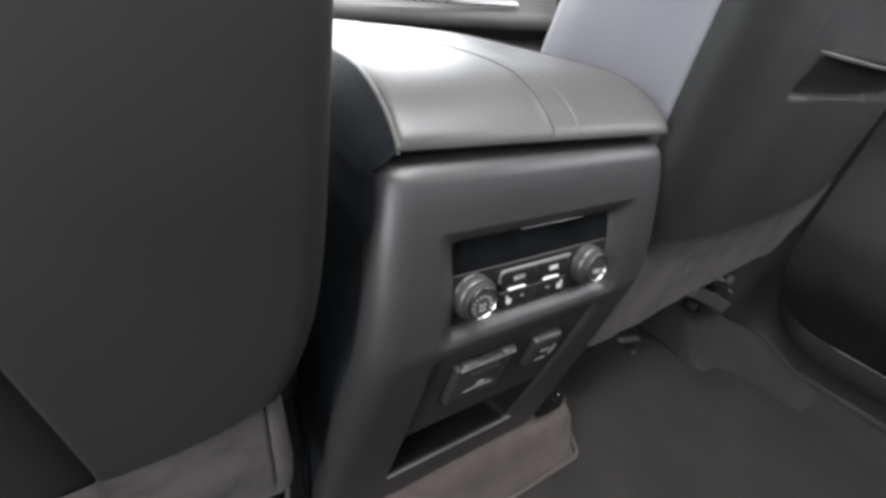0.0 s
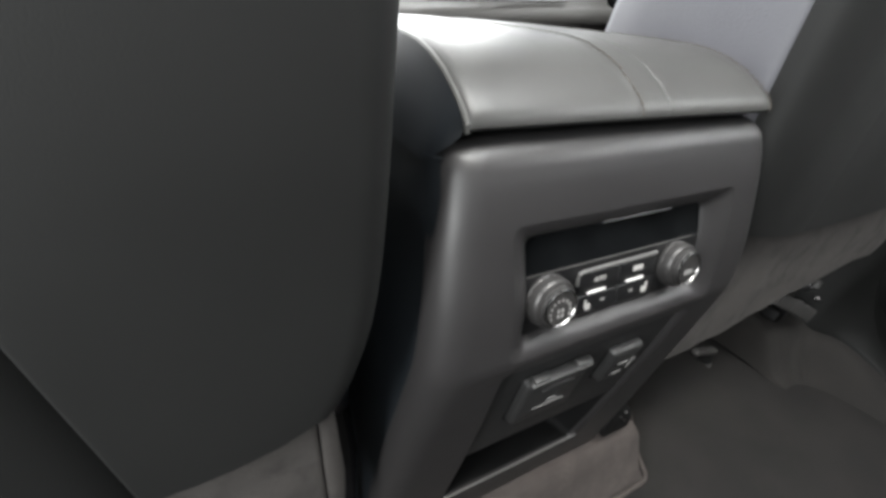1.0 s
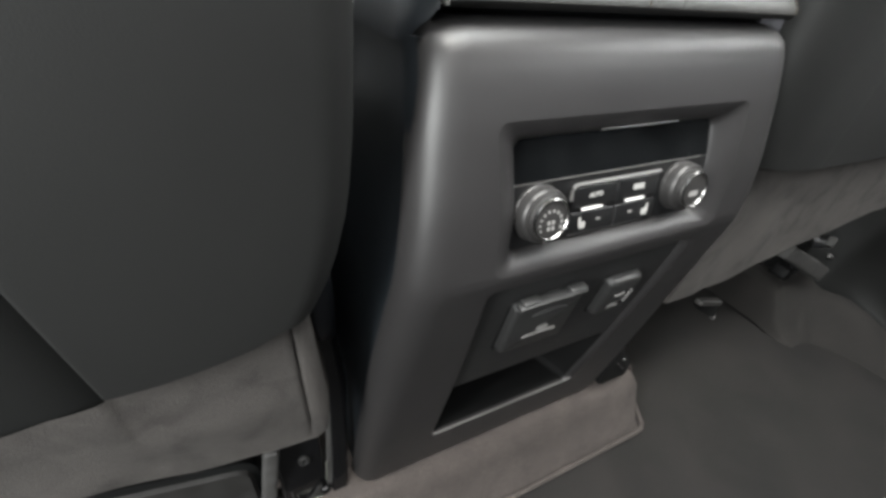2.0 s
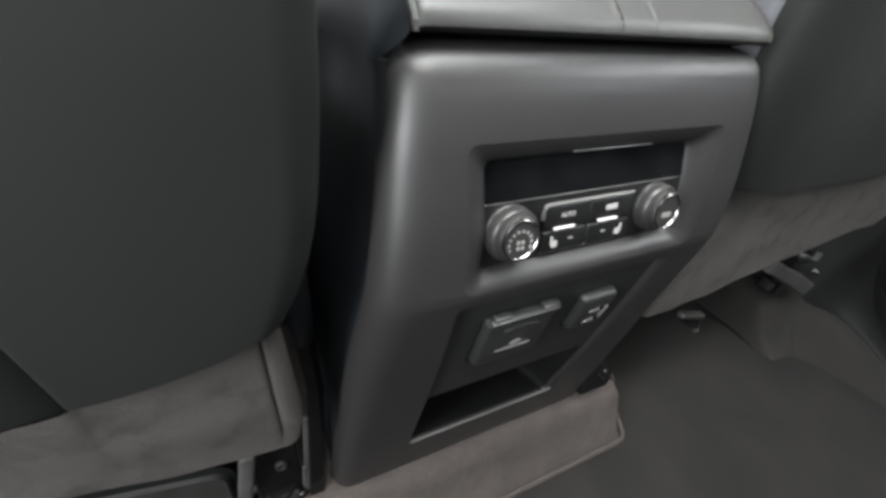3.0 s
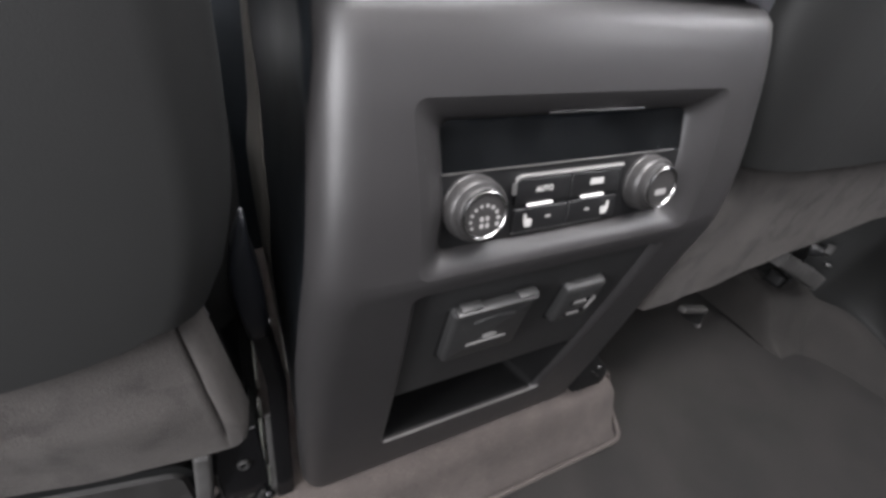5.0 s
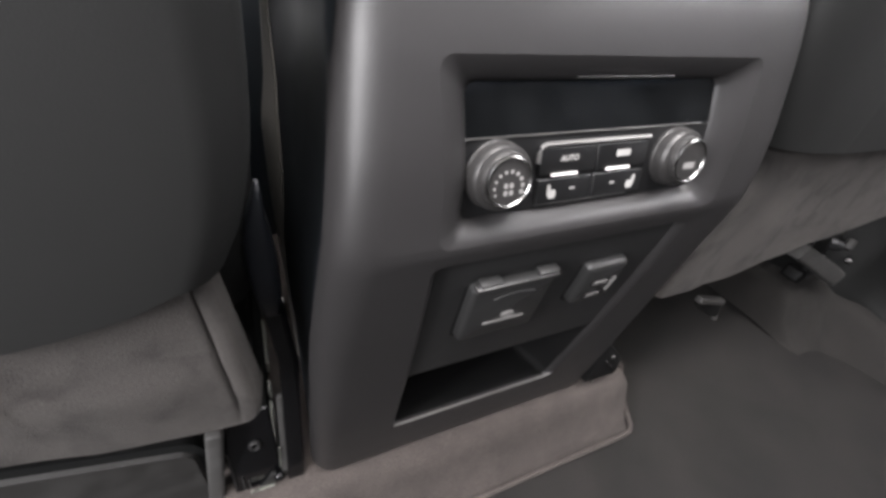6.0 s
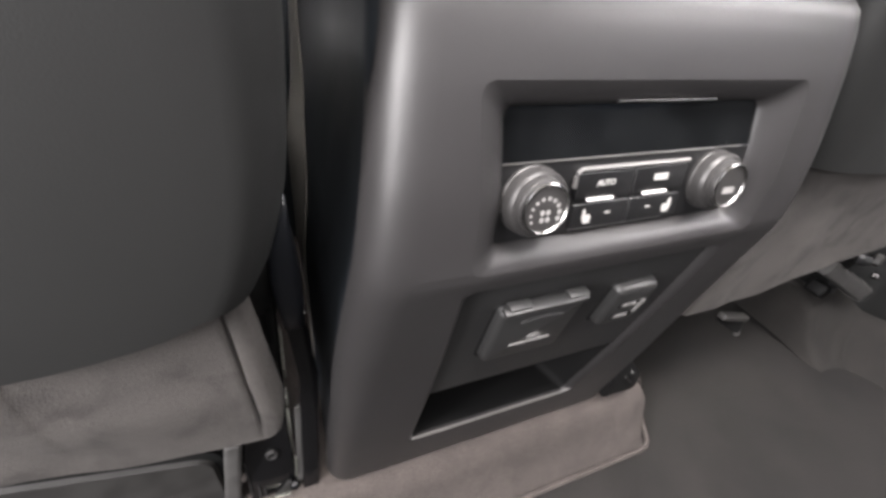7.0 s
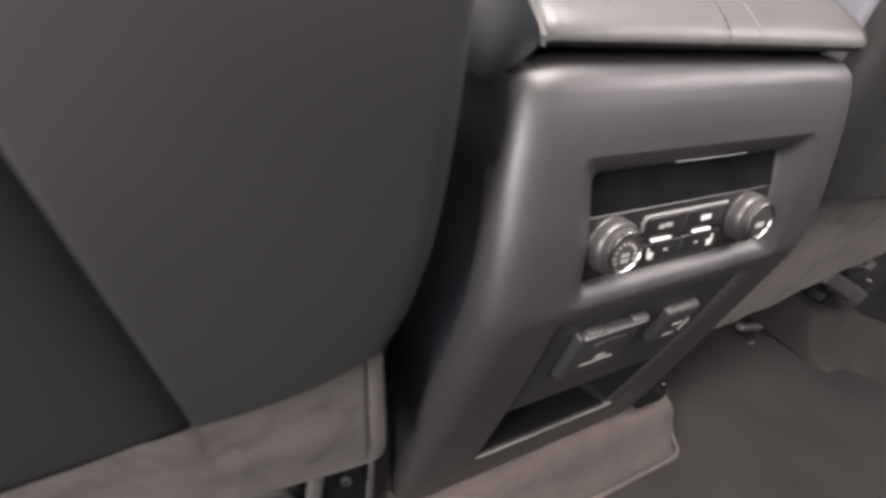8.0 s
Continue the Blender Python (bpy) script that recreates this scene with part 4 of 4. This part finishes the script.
    for y, z0, z1, w in ((0.085, 0.300, 0.372, -0.012), (0.095, 0.275, 0.392, -0.003), (0.13, 0.265, 0.405, 0.0), (0.30, 0.262, 0.418, 0.002), (0.48, 0.262, 0.428, 0.0), (0.56, 0.275, 0.420, -0.006), (0.585, 0.310, 0.390, -0.030)):
        loops.append([loc(x, y, z) for x, z in rounded(0.1605 - w, 0.652 + w, z0, z1, 0.030, 5)])
    part("seat_cushion", loft(loops, True, True, True), SEATBACK, s, "dark vinyl seat cushion", 60)
    part("cushion_pan", box(0, 1, 0, 1, 0, 1, 0.0, m=Matrix.Translation(loc(0.19 if sx > 0 else 0.65, 0.07, 0.27)) @ Matrix.Diagonal((0.46, 0.46, 0.09, 1))), BLACKSTEEL, s, "dark underside of the cushion")
    # rails on the floor, with their end bolts
    for xr, ye in ((0.197 if sx < 0 else 0.178, 0.090 if sx < 0 else 0.062), (0.655, 0.105)):
        r = part("seat_rail", box(-0.017, 0.017, 0.0, 0.45, 0.0, 0.030, 0.003, m=Matrix.Translation(loc(xr, ye, 0.088))), POCKET, s, "black steel seat rail")
        if sx > 0 and xr < 0.3:
            cap = [(0.136, 0.106), (0.176, 0.103), (0.1815, 0.108), (0.1800, 0.1255), (0.172, 0.138), (0.147, 0.167), (0.136, 0.167)]
            part("rail_cap", plate([(x + 0.003 - o.x, z - o.z) for x, z in cap], 0.022, 0.0025, Matrix.Translation((0, 0.050 - o.y, 0))), TRAY, r, "black rail end cap")
            # the cap's glints, set on it as a steel dash and dot
            part("cap_glint_dash", box(-0.0100, 0.0100, -0.0012, 0.001, -0.0011, 0.0011, 0.0005, m=Matrix.Translation(loc(0.1620, 0.0497, 0.1305)) @ pose(0, 0, 0, 0, 47, 0)), STEEL, r, "bright dash for the glint on the cap")
            part("cap_glint_dot", lathe([(0.0, 0.002), (0.0018, 0.0015), (0.0026, 0.0)], 12, Matrix.Translation(loc(0.1635, 0.0500, 0.141)) @ pose(0, 0, 0, 90, 0, 0)), STEEL, r, "bright dot for the glint on the cap")
        elif sx > 0:
            part("rail_bolt", lathe([(0.0, 0.009), (0.0035, 0.009), (0.0042, 0.006), (0.0065, 0.006), (0.0075, 0.003), (0.0085, 0.0)], 16, Matrix.Translation(loc(xr, ye, 0.106)) @ pose(0, 0, 0, 90, 0, 0)), DOOR, r, "black bolt head")
        part("rail_slider", box(-0.008, 0.008, 0.060, 0.40, 0.0, 0.15, 0.002, m=Matrix.Translation(loc(xr, ye, 0.118))), DOOR, s, "black steel seat riser")
        for dx in (-0.0155, 0.0155):
            part("rail_flange", box(-0.0008, 0.0008, -0.004, 0.2, -0.012, 0.020, 0.0004, m=Matrix.Translation(loc(xr, ye, 0.095)) @ Matrix.Translation((dx, 0, 0))), BLACKSTEEL, r, "black steel rail edge")
        if sx < 0 and xr < 0.3:
            for y0, y1, z0, z1, w in ((0.085, 0.125, 0.108, 0.127, 0.0013), (0.137, 0.150, 0.110, 0.124, 0.0011), (0.172, 0.235, 0.106, 0.122, 0.0011)):
                part("rail_lip", box(-w, w, y0, y1, z0, z1, 0.0006, m=Matrix.Translation(loc(0.1768, 0, 0))), ZINC, r, "bright zinc-plated rail lip")
    if sx < 0:
        loops = []
        for z, x0, x1, y0, y1 in ((0.268, 0.1530, 0.1635, 0.088, 0.100), (0.272, 0.1513, 0.1650, 0.084, 0.103), (0.290, 0.1503, 0.1668, 0.083, 0.104), (0.3137, 0.1495, 0.1685, 0.083, 0.104), (0.330, 0.1505, 0.1668, 0.083, 0.104), (0.345, 0.1522, 0.1625, 0.084, 0.104), (0.358, 0.1522, 0.1570, 0.086, 0.103), (0.363, 0.1523, 0.1550, 0.088, 0.101), (0.365, 0.1530, 0.1545, 0.091, 0.098)):
            loops.append([loc(x, y, z) for x, y in rounded(x0, x1, y0, y1, 0.3 * min(x1 - x0, y1 - y0), 3)])
        rc = part("belt_buckle", loft(loops, True, True, True), BUCKLE, s, "black seat belt buckle", 70)
        loops = []
        for z, x, y in ((0.276, 0.1615, 0.094), (0.255, 0.1605, 0.090), (0.22, 0.1585, 0.085), (0.16, 0.164, 0.077), (0.12, 0.1672, 0.072), (0.086, 0.170, 0.069)):
            loops.append([loc(x + a, y + c, z) for a, c in rounded(-0.011, 0.0025, -0.002, 0.003, 0.0012, 2)])
        part("buckle_stalk", loft(loops, True, True, True), GLOSS, rc, "black stalk of the buckle", 50)
        lean = Matrix.Translation(loc(0.1945, 0.070, 0.087)) @ pose(0, 0, 0, -12, 0, 0)
        ep = part("rail_end_plate", box(-0.0195, 0.0185, 0.0, 0.004, 0.0, 0.085, 0.0015, m=lean), GLOSS, s, "black steel end plate of the rail")
        hub = Matrix.Translation(loc(0.1912, 0.0800, 0.1365)) @ pose(0, 0, 0, 78, 0, 0)
        part("rail_bolt", lathe([(0.0022, 0.0002), (0.0024, 0.0024), (0.0036, 0.0030), (0.0047, 0.0022), (0.0052, 0.0)], 24, hub), BOLT, ep, "grey steel bolt ring")
        part("bolt_socket", lathe([(0.0, 0.0008), (0.0023, 0.0006), (0.0026, 0.0)], 20, hub), GLOSS, ep, "dark centre of the bolt")
        # glints on the glossy plate, modelled as thin bright boxes
        part("plate_glint", box(-0.0006, 0.0006, -0.0012, 0.003, 0.008, 0.048, 0.0004, m=lean @ Matrix.Translation((-0.0178, 0, 0))), BOLT, ep, "bright glint along the plate edge")
        for dx_, z0, z1 in ((-0.0120, 0.003, 0.018), (-0.0078, 0.003, 0.012)):
            part("plate_short_glint", box(-0.0007, 0.0007, -0.0014, 0.002, z0, z1, 0.0005, m=lean @ Matrix.Translation((dx_, 0, 0))), BOLT, ep, "small bright glint")
        part("plate_foot", plate([(-0.002, 0.001), (0.0115, 0.001), (0.0125, 0.012), (0.009, 0.013), (0.004, 0.005)], 0.003, 0.0008, lean @ Matrix.Translation((0.001, -0.0028, 0))), BOLT, ep, "grey folded foot of the plate")
        part("plate_sill", box(-0.008, 0.012, -0.0055, -0.0025, 0.0008, 0.0024, 0.0006, m=lean), ZINC, ep, "bright lower edge of the plate")
        part("plate_stud", lathe([(0.0, 0.0042), (0.0022, 0.0036), (0.0040, 0.0020), (0.0046, 0.0)], 16, Matrix.Translation(loc(0.1785, 0.0690, 0.0950)) @ pose(0, 0, 0, 78, 0, 0)), GLOSS, ep, "glossy black stud")
        loops = []
        for z, x, y, w in ((0.088, 0.1742, 0.0712, 0.0026), (0.110, 0.1722, 0.0732, 0.0026), (0.14, 0.1696, 0.0758, 0.0024), (0.19, 0.1657, 0.0800, 0.0020)):
            loops.append([loc(x + a, y + c, z) for a, c in rounded(-w, w, 0.0, 0.003, 0.0008, 2)])
        strap = part("rail_strap", loft(loops, True, True, True), FOOT, s, "grey-green steel strap beside the rail", 40)
        # the strap's highlight, put in as a bright tube
        part("strap_highlight", tube([loc(0.1760, 0.0724, 0.104), loc(0.1748, 0.0736, 0.116), loc(0.1737, 0.0746, 0.130)], 0.0009, 6), ZINC, strap, "bright highlight along the strap edge")
    return s


seat("driver_seat", -1, "dark vinyl front seat back with grey carpet flap")
seat("passenger_seat", 1, "dark vinyl front seat back with grey bolster and map pocket")


# grey plastic air duct on the floor under the driver seat
duct = thing("floor_air_duct", "grey plastic air duct with a dark mouth under the driver seat", "air duct", at=(-0.30, 0.10, 0.0))
part("duct_post", box(-0.006, 0.006, 0.0, 0.012, 0.0, 0.180, 0.003, m=Matrix.Translation((0.056, -0.030, 0.0)) @ pose(0, 0, 0, 0, 10, 0)), FOOT, duct, "grey plastic post")
outer_ = rounded(-0.16, 0.072, 0.004, 0.150, 0.014, 5)
mid_ = rounded(-0.156, 0.067, 0.008, 0.144, 0.012, 5)
inner_ = rounded(-0.1535, 0.0645, 0.0105, 0.1415, 0.010, 5)


def sloped(loop, y):
    return [(x, y, z + (0.30 * (0.06 - x) if z > 0.05 else 0.0)) for x, z in loop]


part("duct_shell", loft([sloped(outer_, 0.06), sloped(outer_, -0.010), sloped(mid_, -0.012)], True), POCKET, duct, "black duct shell", 50)
part("duct_rim", loft([sloped(mid_, -0.012), sloped(inner_, -0.015), sloped(inner_, 0.0)], True), DUCT, duct, "thin grey rim", 50)
part("duct_mouth", box(-0.156, 0.067, 0.004, 0.03, 0.008, 0.160), DUCT, duct, "dark duct mouth")

# carpet mound over the outer rail foot of the passenger seat
def mound(sx):
    side = [(0.592, 0.0), (0.596, 0.50), (0.602, 0.83), (0.612, 0.96), (0.63, 1.0), (0.81, 1.0)]
    front = [(0.0, -0.012), (0.020, -0.002), (0.036, 0.008), (0.050, 0.018), (0.066, 0.038), (0.076, 0.062), (0.088, 0.080), (0.105, 0.086), (0.14, 0.088), (0.34, 0.086)]
    ramp = [(-0.20, 0.012), (-0.10, 0.023), (-0.05, 0.032), (0.0, 0.049), (0.03, 0.056), (0.07, 0.066), (0.10, 0.078), (0.14, 0.085), (0.34, 0.086)]
    rim_x = [(-0.10, 0.742), (-0.05, 0.748), (0.0, 0.755), (0.03, 0.748), (0.052, 0.733), (0.071, 0.719), (0.085, 0.712), (0.15, 0.704)]
    cols = [0.592 + 0.0018 * k for k in range(14)] + [0.618 + 0.004 * k for k in range(46)]
    lines = [-0.12 + 0.004 * k for k in range(70)] + [0.16 + 0.02 * k for k in range(10)]
    loops = []
    for x in cols:
        k = soft(side, x, 0.002)
        w = min(1.0, max(0.0, (x - 0.635) / 0.105))
        w = w * w * (3 - 2 * w)
        lp = []
        for y in lines:
            low = soft(front, y, 0.004)
            z = (low * k if low > 0 else low) * (1 - w) + soft(ramp, y, 0.006) * w
            z -= 0.0045 * math.exp(-((x - 0.669 - 0.9 * (y - 0.037)) / 0.0050) ** 2) * math.exp(-((y - 0.037) / 0.014) ** 2)
            z += 0.0030 * math.exp(-((x - 0.652 - 0.9 * (y - 0.037)) / 0.0080) ** 2) * math.exp(-((y - 0.037) / 0.016) ** 2)
            z += min(k, max(0.0, y + 0.05) * 12, 1.0) * (0.0030 * noise.noise((x * 22, y * 22, 4)) + 0.0012 * noise.noise((x * 70, y * 70, 9)))
            z -= 0.8 * max(0.0, x - lerp(rim_x, y))
            lp.append((sx * x, y + 0.01 * (1 - min(1.0, k * 2)), z))
        loops.append(lp)
    # the mound's light is put into its lighter carpet colour
    structure("rail_carpet", loft(loops, False), MOULDED, "dark carpet moulded over the seat rail foot, lightened for the light on it", "carpet", 70)


mound(1)
mound(-1)

# loose clip hanging below the passenger seat
clip = thing("cable_clip", "small dark cable clip hanging under the seat", "clip", at=(0.326, 0.057, 0.170))
part("clip_arm", box(-0.052, 0.002, -0.004, 0.006, -0.004, 0.004, 0.0025, m=pose(0, 0, 0, 0, 18, 0)), DUCT, clip, "grey plastic arm")
part("clip_hook", plate([(-0.042, 0.004), (0.002, -0.004), (0.008, -0.010), (0.016, -0.030), (0.010, -0.031), (-0.004, -0.023), (-0.024, -0.010)], 0.010, 0.001), TRAY, clip, "black hooked tip")
part("clip_end", box(0.010, 0.0165, -0.001, 0.004, -0.036, -0.030, 0.0012), FOOT, clip, "pale end of the hook")

# end of the outer rail: square bar, bolts and nut
foot = thing("rail_foot", "grey steel rail foot with dark bolts beside the carpet", "rail foot", at=(0.655, 0.09, 0.105))
bar = []
for x, z, w in ((-0.160, 0.090, 0.8), (-0.080, 0.052, 0.9), (-0.020, 0.022, 1.0), (0.022, 0.001, 1.0), (0.030, -0.004, 0.95), (0.032, -0.005, 0.8)):
    bar.append([(x + 0.50 * b_ * w, -0.008 + a_ * w, z + 0.86 * b_ * w) for a_, b_ in rounded(-0.012, 0.012, -0.0135, 0.0135, 0.0035, 3)])
part("foot_bar", loft(bar, True, True, True), FOOT, foot, "grey cover bar with a square end", 50)
# end of the bar in a darker grey
part("bar_end", loft([[(x + 0.50 * b_ * w, -0.008 + a_ * w, z + 0.86 * b_ * w) for a_, b_ in rounded(-0.012, 0.012, -0.0135, 0.0135, 0.0035, 3)] for x, z, w in ((0.027, -0.002, 1.04), (0.031, -0.004, 1.02), (0.0325, -0.005, 0.85))], True, True, True), DUCT, foot, "darker grey end of the bar", 50)
part("foot_bracket", box(-0.011, 0.009, 0.002, 0.03, -0.012, 0.011, 0.005, m=Matrix.Translation((-0.036, 0.0, -0.002)) @ pose(0, 0, 0, 0, 25, 0)), TRAY, foot, "black steel bracket")
part("foot_plate", box(-0.045, 0.030, 0.022, 0.028, 0.020, 0.075, 0.003, m=pose(0, 0, 0, 0, 20, 0)), DOOR, foot, "black steel plate behind the bolts")
for dx, dz, r_, mt, words in ((-0.010, 0.058, 1.0, BLACKSTEEL, "black rail bolt"), (0.012, 0.050, 0.9, BLACKSTEEL, "black rail bolt"), (0.036, 0.004, 0.9, DOOR, "black rail bolt")):
    part("foot_bolt", lathe([(0.0, 0.012), (0.006 * r_, 0.012), (0.009 * r_, 0.008), (0.011 * r_, 0.0)], 14, Matrix.Translation((dx, 0.012, dz)) @ pose(0, 0, 0, 80, 0, 25)), mt, foot, words)
part("foot_stud", lathe([(0.0, 0.010), (0.0028, 0.0095), (0.0046, 0.007), (0.0055, 0.0035), (0.0055, 0.0)], 14, Matrix.Translation((0.043, -0.004, 0.024)) @ pose(0, 0, 0, 80, 0, 25)), STEEL, foot, "bright steel stud")
part("foot_nut", box(-0.009, 0.009, -0.006, 0.006, -0.009, 0.009, 0.003, m=Matrix.Translation((0.037, 0.003, 0.051)) @ pose(0, 0, 0, 0, 30, 20)), DUCT, foot, "grey square nut")
